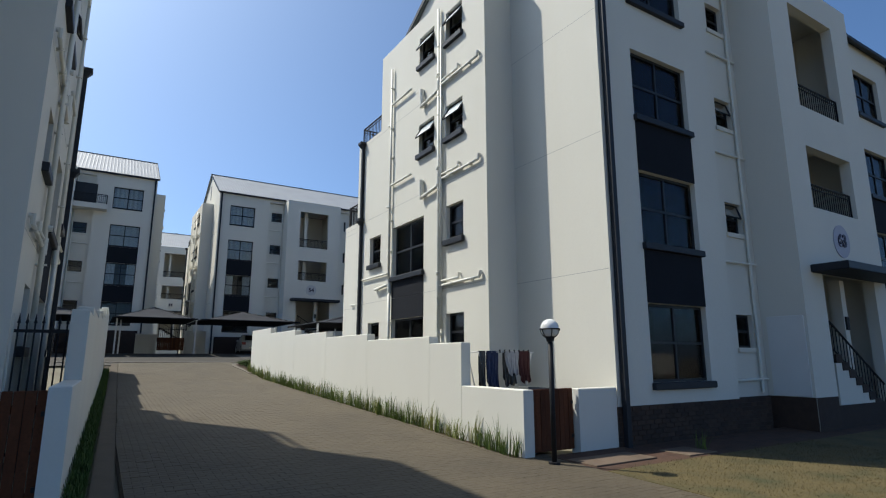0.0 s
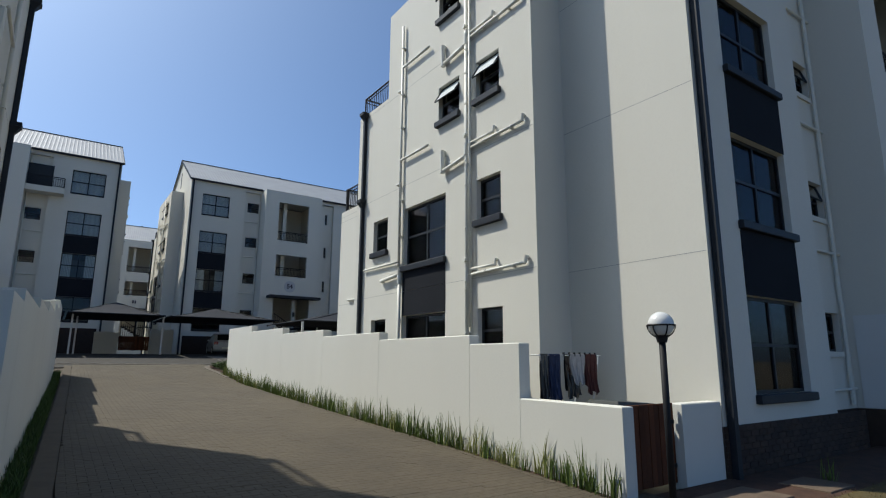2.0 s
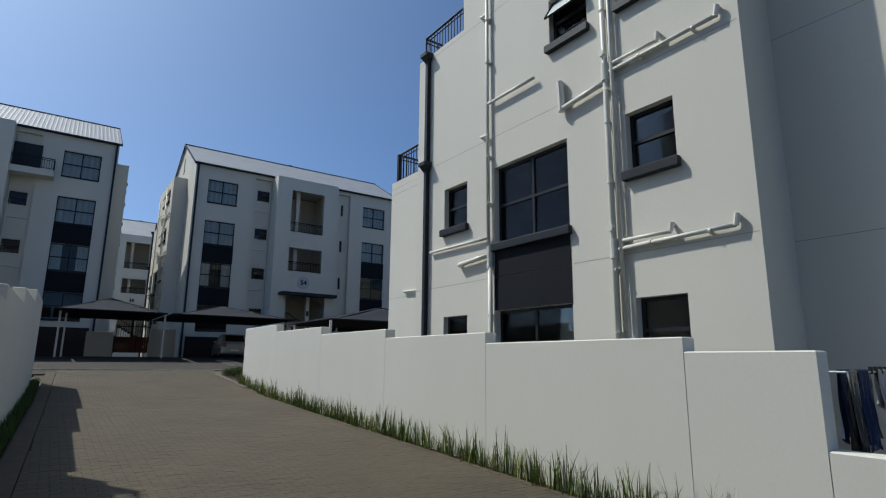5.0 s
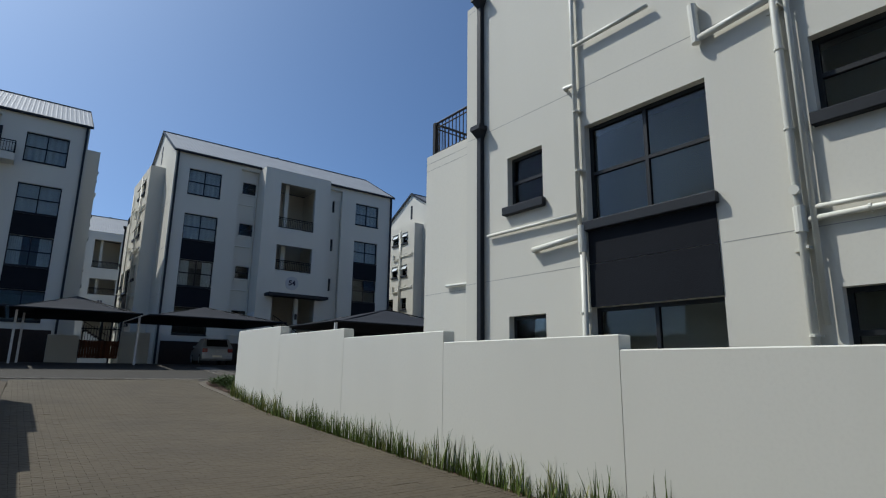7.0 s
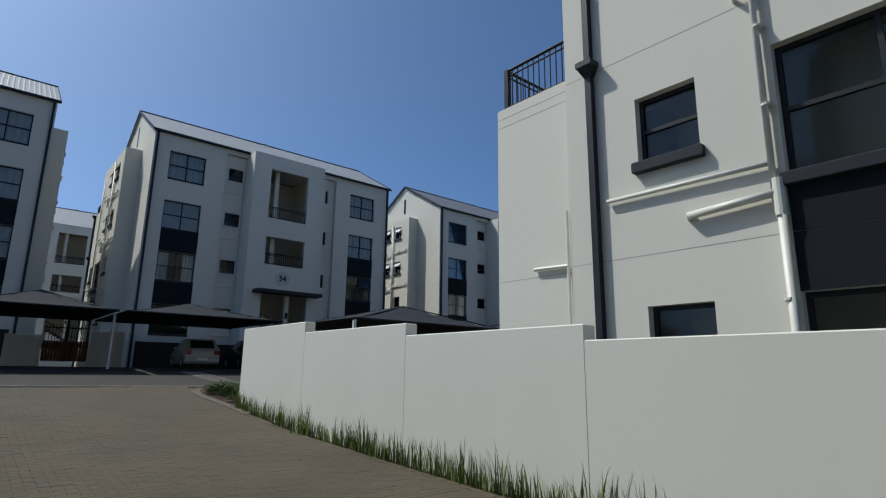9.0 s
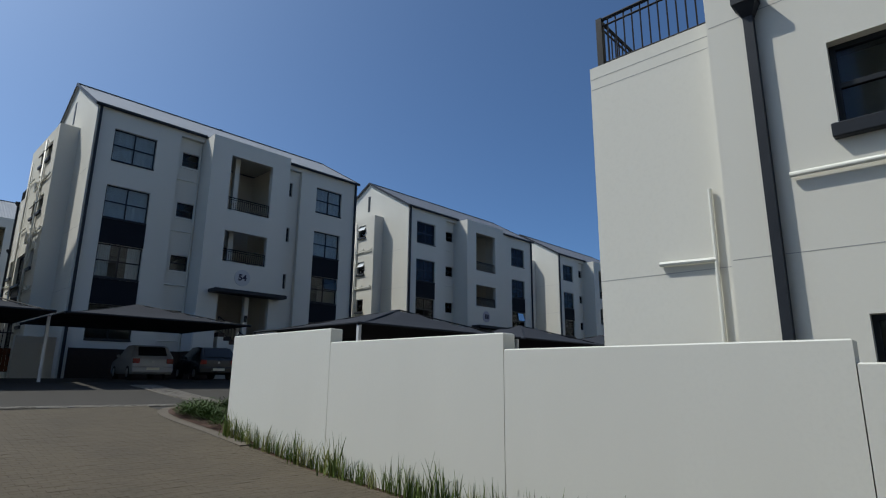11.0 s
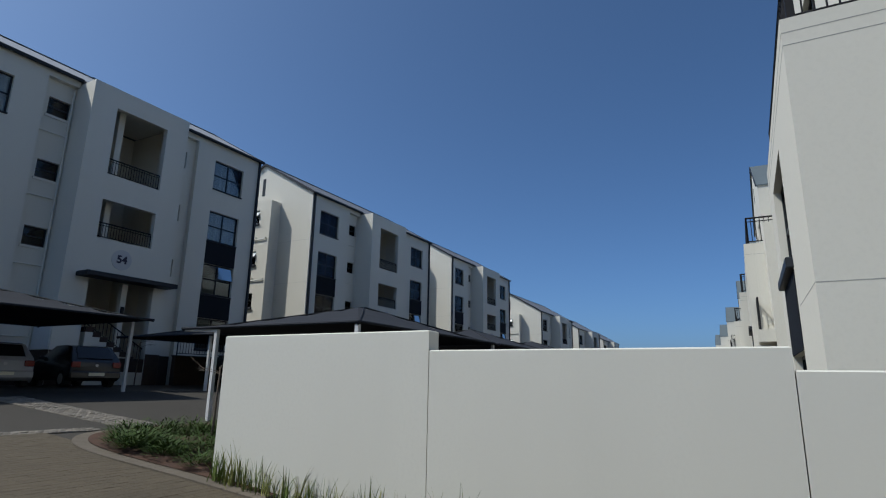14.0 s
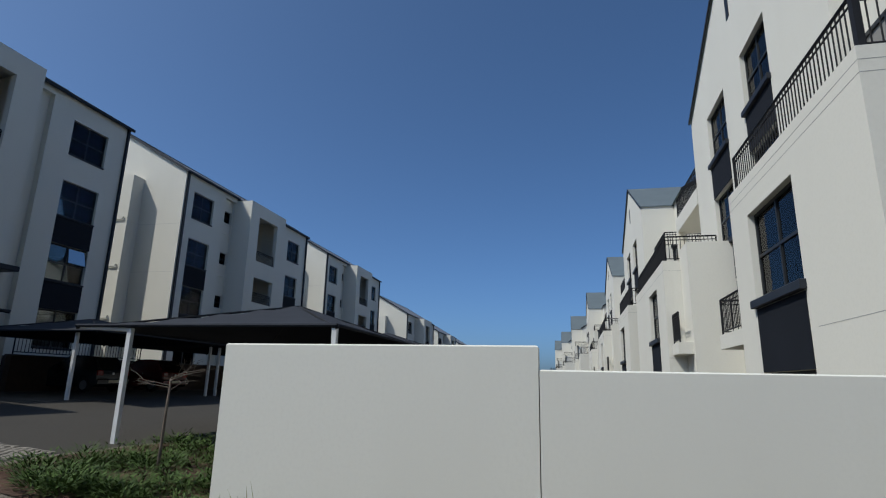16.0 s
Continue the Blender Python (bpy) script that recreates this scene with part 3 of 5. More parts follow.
    for h in FLOORS[2:]:
        holes.append((*ca, h - 0.85, h))
    for h in FLOORS[:2]:
        holes.append((*cs, h - 0.85, h))
    holes += [(*big, 3.85, 5.27), (*big, 0.7, 2.67)]
    part("wing_wall", pierced("x", X, 0.24, 2.6, 9.73, -1.5, 8.57, [h for h in holes if h[3] < 8.5]), PLASTER, root)
    part("upper_wing_wall", pierced("x", X, 0.24, 2.6, 8.05, 8.57, 11.0, [h for h in holes if h[3] > 8.5]), PLASTER, root)
    part("wing_end", Solid().box(X + 0.24, 0.0, 2.6, 2.84, -1.5, 11.0), PLASTER, root)
    part("wing_top", Solid().box(X + 0.24, 0.0, 2.84, 8.05, 10.6, 10.72), PLASTER, root)
    part("parapet_return", Solid().box(X + 0.24, 4.0, 7.82, 8.05, 8.3, 11.0), PLASTER, root)
    for h in FLOORS:
        window(root, "x", X, *cb, h - 0.85, h, cols=1, rows=2, open_sash=h > 6)
    for h in FLOORS[2:]:
        window(root, "x", X, *ca, h - 0.85, h, cols=1, rows=2, open_sash=True)
    for h in FLOORS[:2]:
        window(root, "x", X, *cs, h - 0.85, h, cols=1, rows=2)
    window(root, "x", X, *big, 3.85, 5.27, over=0.04)
    window(root, "x", X, *big, 0.7, 2.67)
    part("spandrel_panel", Solid().box(X - 0.012, X + 0.01, big[0], big[1], 2.673, 3.25).box(X - 0.012, X + 0.01, big[0], big[1], 3.257, 3.708), PANEL, root, "charcoal panel between windows")
    for z in (3.25, 5.87, 8.45):
        for lo, hi in ((2.62, big[0] - 0.05), (big[1] + 0.05, 9.71)) if z < 5 else ((2.62, 9.71),):
            part("shadow_joint", Solid().box(X - 0.0015, X + 0.001, lo, hi, z, z + 0.007), GREYLINE, root)
        part("shadow_joint", Solid().box(-0.0015, 0.001, 0.02, 2.6, z - 0.03, z - 0.022), GREYLINE, root)
    pipework(root, far or LEAN[0])
    # Inner slabs added behind the side windows, dim by their grey.
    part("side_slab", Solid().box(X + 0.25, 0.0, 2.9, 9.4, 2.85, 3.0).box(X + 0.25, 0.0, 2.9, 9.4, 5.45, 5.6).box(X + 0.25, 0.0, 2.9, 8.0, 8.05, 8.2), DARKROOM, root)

    # terraces stepping down behind
    part("terrace_wall", Solid().box(X + 0.24, 4.6, 9.49, 9.73, -1.5, 8.57), PLASTER, root)
    part("terrace_floor", Solid().box(X + 0.24, 4.5, 8.05, 9.49, 7.95, 8.1), PLASTER, root)
    railing(root, (X + 0.1, 8.08), (X + 0.1, 9.62), 8.57, 0.62)
    railing(root, (X + 0.1, 9.62), (4.4, 9.62), 8.57, 0.62)
    N = 11.27
    nw = (1.55, 3.60)
    holes = [(*nw, 3.9, 5.42), (*nw, 0.7, 2.7)]
    part("low_wing_back", pierced("y", N, -0.24, -0.56, 4.6, -1.5, 6.1, holes), PLASTER, root)
    part("low_wing_side", Solid().box(-0.56, -0.32, 9.73, N - 0.24, -1.5, 6.1), PLASTER, root)
    part("low_wing_side", Solid().box(4.36, 4.6, 9.73, N - 0.24, -1.5, 6.1), PLASTER, root)
    part("low_terrace_floor", Solid().box(-0.3, 4.35, 9.73, N - 0.25, 5.5, 5.65), PLASTER, root)
    part("coping_joint", Solid().box(-0.55, 4.6, N - 0.001, N + 0.002, 5.78, 5.786).box(-0.55, 4.6, N - 0.001, N + 0.002, 5.93, 5.936).box(-0.562, -0.559, 9.74, N, 5.78, 5.786).box(-0.562, -0.559, 9.74, N, 5.93, 5.936).box(-0.562, -0.559, 9.74, N, 3.23, 3.236).box(-0.55, 1.3, N - 0.001, N + 0.002, 3.23, 3.236), GREYLINE, root)
    window(root, "n", N, *nw, 3.9, 5.42, inward=-1, over=0.06)
    window(root, "n", N, *nw, 0.7, 2.7, inward=-1)
    part("spandrel_panel", Solid().box(nw[0], nw[1], N - 0.01, N + 0.012, 2.703, 3.745), PANEL, root, "charcoal panel between windows")
    railing(root, (-0.44, 9.8), (-0.44, N - 0.12), 6.1, 0.74)
    part("corner_post", Solid().box(-0.48, -0.40, N - 0.16, N - 0.08, 6.1, 6.86, 0.006), STEEL, root, "square steel corner post")
    # Assumed door: its dark leaf dims a terrace wall that came out too bright.
    door = part("terrace_door", Solid().box(0.2, 0.27, 9.731, 9.78, 5.65, 7.85).box(1.45, 1.53, 9.731, 9.78, 5.65, 7.85).box(2.73, 2.8, 9.731, 9.78, 5.65, 7.85).box(0.27, 2.73, 9.731, 9.78, 7.78, 7.85), FRAME, root, "assumed dark-framed sliding door, added to darken the terrace wall")
    part("door_leaf", Solid().box(0.27, 1.45, 9.732, 9.75, 5.65, 7.78).box(1.53, 2.73, 9.732, 9.75, 5.65, 7.78), DARKROOM, door, "dark beige-grey panel in the door frame")
    railing(root, (-0.44, N - 0.12), (4.45, N - 0.12), 6.1, 0.74)

    # back wing with its gable
    B = 10.1
    g0, g1, top, apex = 2.3, 12.2, 11.3, 13.9
    c1, c2 = (5.0, 6.75), (8.3, 10.2)
    holes = [(*c, h - 1.5, h) for c in (c1, c2) for h in FLOORS]
    mid = (g0 + g1) / 2
    rise = (apex - top) / (mid - g0)
    part("gable_wall", pierced("y", B, -0.24, 4.5, 10.6, -1.5, 11.0, holes), PLASTER, root)
    ring = [(4.5, 11.0), (10.6, 11.0), (10.6, top + rise * (g1 - 10.6)), (mid, apex), (4.5, top + rise * (4.5 - g0))]
    part("gable_peak", Solid().hull([(u, B - 0.24, z) for u, z in ring], [(u, B, z) for u, z in ring]), PLASTER, root)
    for ring in ([(g0, -1.5), (4.5, -1.5), (4.5, top + rise * (4.5 - g0)), (g0, top)], [(10.6, -1.5), (g1, -1.5), (g1, top), (10.6, top + rise * (g1 - 10.6))]):
        part("gable_side", Solid().hull([(u, B - 0.24, z) for u, z in ring], [(u, B, z) for u, z in ring]), PLASTER, root)
    part("gable_slit", Solid().box(mid - 0.12, mid + 0.12, B - 0.01, B + 0.015, 11.9, 12.7), FRAME, root)
    for c in (c1, c2):
        for h in FLOORS:
            window(root, "n", B, *c, h - 1.5, h, inward=-1, curtain=1 if h > 7 else 0)
        part("spandrel_panel", Solid().box(c[0], c[1], B - 0.01, B + 0.012, FLOORS[2] + 0.003, FLOORS[3] - 1.653), PANEL, root, "charcoal panel between windows")
        part("spandrel_panel", Solid().box(c[0], c[1], B - 0.01, B + 0.012, FLOORS[1] + 0.003, FLOORS[2] - 1.653), PANEL, root, "charcoal panel between windows")
    part("back_wing_side", Solid().box(g0, g0 + 0.24, 8.6, B - 0.24, -1.5, top), PLASTER, root)
    part("back_wing_side", Solid().box(g1 - 0.24, g1, 8.6, B - 0.24, -1.5, top), PLASTER, root)
    # Added backing behind the gable windows, in the same dim grey.
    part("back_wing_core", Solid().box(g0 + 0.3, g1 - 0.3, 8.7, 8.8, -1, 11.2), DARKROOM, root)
    for x0, x1 in ((g0 - 0.04, mid), (mid, g1 + 0.04)):
        za, zb = (top - 0.015, apex + 0.02) if x0 < mid - 1 else (apex + 0.02, top - 0.015)
        part("roof_slope", Solid().hull([(x0, 4.2, za), (x1, 4.2, zb), (x1, 4.2, zb + 0.06), (x0, 4.2, za + 0.06)], [(x0, B + 0.05, za), (x1, B + 0.05, zb), (x1, B + 0.05, zb + 0.06), (x0, B + 0.05, za + 0.06)]), ROOFDARK, root, "dark grey sheet-metal roof slope")
        part("barge_board", Solid().hull([(x0, B + 0.05, za - 0.03), (x1, B + 0.05, zb - 0.03), (x1, B + 0.05, zb + 0.07), (x0, B + 0.05, za + 0.07)], [(x0, B + 0.085, za - 0.03), (x1, B + 0.085, zb - 0.03), (x1, B + 0.085, zb + 0.07), (x0, B + 0.085, za + 0.07)]), TRIM, root, "charcoal barge board")

    # east terrace wing, its plain side wall and the balconies between
    ne, N2 = (11.4, 13.15), 11.72
    part("low_wing_east", pierced("y", N2, -0.24, 9.94, 16.9, -1.5, 6.0, [(*ne, 3.9, 5.42), (*ne, 0.7, 2.7)]), PLASTER, root)
    part("low_wing_side", Solid().box(9.94, 10.18, B + 0.002, N2 - 0.242, -1.5, 6.0), PLASTER, root)
    part("low_wing_side", Solid().box(16.66, 16.9, 8.5, N2 - 0.242, -1.5, 6.0), PLASTER, root)
    part("low_terrace_floor", Solid().box(10.19, 16.65, B + 0.004, N2 - 0.25, 5.5, 5.65), PLASTER, root)
    part("coping_joint", Solid().box(9.95, 16.9, N2 - 0.001, N2 + 0.002, 5.70, 5.706).box(9.937, 9.941, B, N2, 5.70, 5.706).box(9.937, 9.941, B, N2, 3.23, 3.236), GREYLINE, root)
    part("stair_shaft_wall", Solid().box(8.87, 9.93, B + 0.003, 11.25, -1.5, 6.28), PLASTER, root)
    window(root, "n", N2, *ne, 3.9, 5.42, inward=-1, over=0.05)
    window(root, "n", N2, *ne, 0.7, 2.7, inward=-1)
    part("spandrel_panel", Solid().box(ne[0], ne[1], N2 - 0.01, N2 + 0.012, 2.703, 3.755), PANEL, root, "charcoal panel between windows")
    railing(root, (10.06, B + 0.1), (10.06, N2 - 0.12), 6.0, 0.74)
    railing(root, (10.06, N2 - 0.12), (16.8, N2 - 0.12), 6.0, 0.74)
    part("balcony_slab", Solid().box(4.62, 7.2, B, 11.03, 3.3, 3.62), PLASTER, root)
    railing(root, (4.68, 10.97), (7.14, 10.97), 3.62, 0.8)
    railing(root, (7.14, B + 0.1), (7.14, 10.97), 3.62, 0.8)
    part("balcony_slab", Solid().box(9.0, 9.92, 11.252, 11.62, 3.3, 3.6), PLASTER, root)
    railing(root, (9.06, 11.56), (9.9, 11.56), 3.6, 0.8)
    # covered terrace beside the gable
    part("terrace_block", Solid().box(12.3, 16.2, 8.5, B, -1.5, 6.0), PLASTER, root)
    part("terrace_back_wall", Solid().box(12.3, 16.2, 8.5, 8.7, 6.0, 8.43), BEIGE, root)
    part("terrace_pillar", Solid().box(15.9, 16.2, B - 0.3, B, 6.0, 8.43), BEIGE, root)
    part("top_terrace", Solid().box(12.3, 16.2, 8.5, B, 8.43, 9.0, 0.01), PLASTER, root)
    railing(root, (12.35, B - 0.08), (16.12, B - 0.08), 9.0, 0.8)

    # main roof with its gable over the corner wall
    R, A = 4.2, 13.80
    part("side_gable", Solid().hull([(0.0, 0.0, E), (0.0, 8.4, E), (0.0, R, A)], [(WALL, 0.0, E), (WALL, 8.4, E), (WALL, R, A)]), PLASTER, root)
    part("side_gable", Solid().hull([(14.2 - WALL, 0.0, E), (14.2 - WALL, 8.4, E), (14.2 - WALL, R, A)], [(14.2, 0.0, E), (14.2, 8.4, E), (14.2, R, A)]), PLASTER, root)
    part("gable_slit", Solid().box(-0.015, 0.01, R - 0.1, R + 0.14, 11.7, 12.85), FRAME, root)
    for y0, y1, za, zb in ((-0.18, R, E - 0.02, A + 0.06), (R, 8.7, A + 0.06, E - 0.02)):
        s = Solid()
        n = 70
        for i in range(n):
            xa, xb = -0.1 + 14.4 * i / n, -0.1 + 14.4 * (i + 1) / n
            m, h = (xa + xb) / 2, 0.008
            s.quad((xa, y0, za), (m, y0, za), (m, y1, zb), (xa, y1, zb))
            s.quad((m, y0, za), (m + 0.03, y0, za + h), (m + 0.03, y1, zb + h), (m, y1, zb))
            s.quad((m + 0.03, y0, za + h), (m + 0.07, y0, za + h), (m + 0.07, y1, zb + h), (m + 0.03, y1, zb + h))
            s.quad((m + 0.07, y0, za + h), (xb, y0, za), (xb, y1, zb), (m + 0.07, y1, zb + h))
        s.quad((-0.1, y0, za - 0.05), (-0.1, y1, zb - 0.05), (14.3, y1, zb - 0.05), (14.3, y0, za - 0.05))
        part("roof_slope", s, roofmat, root, "ribbed sheet-metal roof slope")
        for x in (-0.13, 14.3):
            part("barge_board", Solid().hull([(x, y0, za - 0.1), (x, y1, zb - 0.1), (x, y1, zb + 0.05), (x, y0, za + 0.05)], [(x + 0.035, y0, za - 0.1), (x + 0.035, y1, zb - 0.1), (x + 0.035, y1, zb + 0.05), (x + 0.035, y0, za + 0.05)]), TRIM, root, "charcoal barge board")
    part("ridge_cap", Solid().box(-0.13, 14.33, R - 0.12, R + 0.12, A + 0.045, A + 0.07, 0.008), ROOFDARK, root, "grey folded ridge cap")
    for x0, x1 in ((-0.1, 4.75 + S), (8.95 + S, 14.3)):
        part("gutter", Solid().box(x0, x1, -0.22, -0.10, E - 0.10, E + 0.02, 0.015), TRIM, root, "black eaves gutter")
    for x in (0.12, 14.1):
        part("downpipe", Solid().box(x - 0.05, x + 0.05, -0.12, -0.02, -0.4, E - 0.05, 0.012), TRIM, root, "black square downpipe")
    part("side_downpipe", Solid().box(-0.875, -0.785, 9.255, 9.345, -0.4, 8.6, 0.012), TRIM, root, "black square downpipe")
    for z in (5.92, 8.5):
        part("hopper_head", Solid().hull([(-0.88, 9.25, z - 0.13), (-0.79, 9.25, z - 0.13), (-0.79, 9.35, z - 0.13), (-0.88, 9.35, z - 0.13)], [(-0.96, 9.19, z), (-0.785, 9.19, z), (-0.785, 9.41, z), (-0.96, 9.41, z)]).box(-0.97, -0.784, 9.18, 9.42, z, z + 0.08), TRIM, root)
    return root


def number_sign(root, text, disc, face=None):
    """The block's number on the stair bay."""
    S, V = root["bay"]
    c = 6.80 + 1.1 * S
    if disc:
        s = Solid().tube([(c, V - 0.002, 4.38), (c, V - 0.022, 4.38)], 0.40, 28)
        part("number_disc", s, face or SIGNFACE, root, "round grey number plate")
    if text:
        cu = bpy.data.curves.new("numeral", "FONT")
        cu.body, cu.size, cu.extrude, cu.offset = text, 0.42, 0.01, 0.012
        cu.align_x = cu.align_y = "CENTER"
        ob = new("numeral_tmp", cu)
        me = bpy.data.meshes.new_from_object(ob.evaluated_get(bpy.context.evaluated_depsgraph_get()))
        bpy.data.objects.remove(ob)
        me.materials.append(INK)
        o = part("number", me, INK, root, "dark block numerals")
        o.location, o.rotation_euler = (c, V - (0.034 if disc else 0.015), 4.38), (radians(90), 0, 0)
    else:
        s = Solid().box(c - 0.19, c - 0.04, V - 0.08, V - 0.05, 4.22, 4.54).box(c + 0.04, c + 0.19, V - 0.08, V - 0.05, 4.22, 4.54)
        part("number", s, INK, root, "small dark numerals")


near_block = block("apartment_block", "white four-storey block with charcoal trim and number plate 63", 0.96, ROOFDARK, 0.45, -0.72)
far_block = block("apartment_block", "white four-storey block behind the carports, numbered 54", 0.78, ROOF)
LEAN[0] = True
lean_near = block("apartment_block", "white plastered block with grey gable and stepped terraces", 0.96, ROOFDARK, 0.45, -0.72)
lean_far = block("apartment_block", "white plastered block further along the row behind the carports", 0.78, ROOF)
LEAN[0] = False
near_block["group"] = far_block["group"] = lean_near["group"] = lean_far["group"] = "white apartment blocks"
FLIP = Matrix.Diagonal((-1, 1, 1, 1))


def site(x, y, z, k=1.0, flip=False):
    return Matrix.Translation((x, y, z)) @ Matrix.Diagonal((k, k, k, 1)) @ (FLIP if flip else Matrix.Identity(4))


copies = []
for label, src, m, text, disc in (
    ("white plastered block in shade across the driveway, mirror of its neighbour", near_block, site(-1.80, 5.65, 0, 1, True), None, None),
    ("white plastered block with wide white bay and small round number plate", far_block, site(25.01, 40.67, 1.85), "", True),
    ("white plastered block with a pale ribbed roof and top balcony", lean_far, site(2.44, 40.6, 2.52, 0.965, True), None, None),
    ("white plastered block seen through the gap behind the pedestrian gate", lean_far, site(0.13, 72.0, 3.2), "", False),
    ("white plastered block standing lower, far along the row", lean_far, site(68.4, 41.0, -0.45), "", True),
    ("white plastered block at the far end of the row", lean_far, site(88.4, 41.6, -0.9), "", True),
    ("white plastered block at the far end of the row", lean_far, site(108.4, 42.2, -1.3), "", True),
    ("white plastered block with grey gable and stepped terraces, in the row", lean_near, site(43.9, 7.3, -0.3), "", True),
    ("white plastered block with grey gable and stepped terraces, in the row", lean_near, site(63.7, 8.6, -0.3), "", True),
    ("white plastered block with grey gable, distant in the row", lean_near, site(88.1, 10.5, -0.3), "", True),
    ("white plastered block with grey gable, distant in the row", lean_near, site(116, 12.5, -0.3), "", True),
    ("white plastered block with grey gable, distant in the row", lean_near, site(141, 14.5, -0.3), "", True),
):
    c = copy_thing(src, m)
    tagged(c, label)
    copies.append((c, text, disc))
for c in [lean_far] + [copies[i][0] for i in (1, 4, 5, 6)]:
    for o in c.children:
        if o.name.split(".")[0] == "roof_slope" and o.data.materials[0] == ROOF:
            o.material_slots[0].link = "OBJECT"
            o.material_slots[0].material = ROOFMID
            tagged(o, "grey ribbed sheet-metal roof slope")
lean_near.matrix_basis = site(25.9, 7.2, -0.3)
lean_far.matrix_basis = site(44.95, 41.6, 2.0)
near_block.matrix_basis = site(7.58, 6.5, 0)
far_block.matrix_basis = site(6.33, 39.73, 2.22, 0.955)
for c, text, disc in copies:
    if text is not None:
        number_sign(c, text, disc)
number_sign(lean_near, "", True)
number_sign(lean_far, "", True)
number_sign(near_block, "63", True)
number_sign(far_block, "54", True, SIGNPALE)


def gate_balcony(root):
    """The small top balcony of the block with the pale roof."""
    part("balcony_slab", Solid().box(2.85, 5.1, -0.85, 0.0, 8.62, 8.95), PLASTER, root)
    part("balcony_door", Solid().box(3.5, 5.0, -0.05, -0.005, 8.95, 10.45).box(3.5, 3.56, -0.09, -0.05, 8.95, 10.45).box(4.2, 4.27, -0.09, -0.05, 8.95, 10.45), FRAME, root, "black glazed balcony door")
    railing(root, (2.9, -0.8), (5.05, -0.8), 8.95, 0.62)
    railing(root, (2.9, -0.8), (2.9, -0.02), 8.95, 0.62)


gate_balcony(copies[2][0])

# ---------------------------------------------------------------- boundary walls, gates and fence
def panel_wall(name, label, line, t, panels):
    """Plastered panels stepping up the slope. line: x of the road face at y; t: signed thickness."""
    root = thing(name, label, "garden wall", kind="structure")
    for y0, y1, top in panels:
        a, b = line(y0 + 0.004), line(y1 - 0.004)
        z0 = ground_at(y0) - 0.25
        c, s = 0.012, (1 if t > 0 else -1)

        def ring(z, k):
            return [(a + s * k, y0 + 0.004 + k, z), (b + s * k, y1 - 0.004 - k, z), (b + t - s * k, y1 - 0.004 - k, z), (a + t - s * k, y0 + 0.004 + k, z)]
        sol = Solid()
        rings = [ring(z0, 0), ring(top - c, 0), ring(top, c)]
        if t > 0:
            rings = [r[::-1] for r in rings]
        n = len(sol.v)
        for r in rings:
            sol.v += r
        sol.f += [(n + 3, n + 2, n + 1, n), (n + 8, n + 9, n + 10, n + 11)]
        for k in range(2):
            for i in range(4):
                j = (i + 1) % 4
                sol.f.append((n + 4 * k + i, n + 4 * k + j, n + 4 * k + 4 + j, n + 4 * k + 4 + i))
        part("wall_panel", sol, WALLPAINT, root)
    return root


panel_wall("boundary_wall_east", "white plastered boundary wall stepping up the driveway", lambda y: 5.5, 0.2,
           [(6.5, 8.2, 1.16), (8.2, 9.34, 1.92), (9.34, 12.32, 2.06), (12.32, 15.17, 2.21), (15.17, 18.12, 2.37), (18.12, 21.16, 2.54), (21.16, 24.05, 2.735)])
LEFT = lambda y: -0.22 + 0.029 * (y - 8.4)
panel_wall("boundary_wall_west", "white plastered boundary wall in shade, stepping up the driveway", LEFT, -0.2,
           [(6.6, 8.4, 1.37), (8.4, 9.6, 2.27), (9.6, 12.5, 2.40), (12.5, 15.5, 2.56), (15.5, 18.5, 2.76), (18.5, 21.6, 3.02), (21.6, 24.7, 3.30)])
panel_wall("gate_wall", "low white wall between the gate and the block", lambda y: 6.66, 0.9, [(6.5, 6.7, 1.15)])
panel_wall("gate_pier_west", "white plastered fence pier beside the shaded block", lambda y: -1.0, -0.22, [(8.4, 8.65, 2.2)])


def timber_gate(x0, x1, y, z0, z1, label):
    root = thing("timber_gate", label, "gate", pose(x0, y, z0), "timber gates")
    n = max(4, round((x1 - x0) / 0.1))
    w = (x1 - x0) / n
    h = z1 - z0
    part("gate_frame", Solid().box(0.01, x1 - x0 - 0.01, 0.03, 0.07, 0.12, 0.2).box(0.01, x1 - x0 - 0.01, 0.03, 0.07, h - 0.22, h - 0.14), TIMBER, root)
    slat = Solid().box(0.004, w - 0.004, 0.0, 0.028, 0.02, h, 0.005).mesh("slat", TIMBER)
    for i in range(n):
        o = part("slat", slat, TIMBER, root)
        o.location = (w * i, 0.004 * (i % 2), 0)
    part("hinge", Solid().box(x1 - x0 - 0.05, x1 - x0 - 0.005, -0.012, 0.0, h - 0.25, h - 0.2).box(x1 - x0 - 0.05, x1 - x0 - 0.005, -0.012, 0.0, 0.2, 0.25), STEEL, root)
    return root


timber_gate(5.73, 6.62, 6.6, 0.19, 1.16, "red-brown slatted timber garden gate, shut")
timber_gate(-1.24, -0.46, 6.68, 0.17, 1.33, "dark stained slatted timber gate in shade, shut")

fence = thing("steel_fence", "black steel spear-top fence panel beside the wall", "fence", pose(-1.0, 8.5, 0.28))
part("fence_rail", Solid().box(0, 0.6, -0.015, 0.015, 0.2, 0.24), STEEL, fence)
part("fence_rail", Solid().box(0, 0.6, -0.015, 0.015, 1.68, 1.72), STEEL, fence)
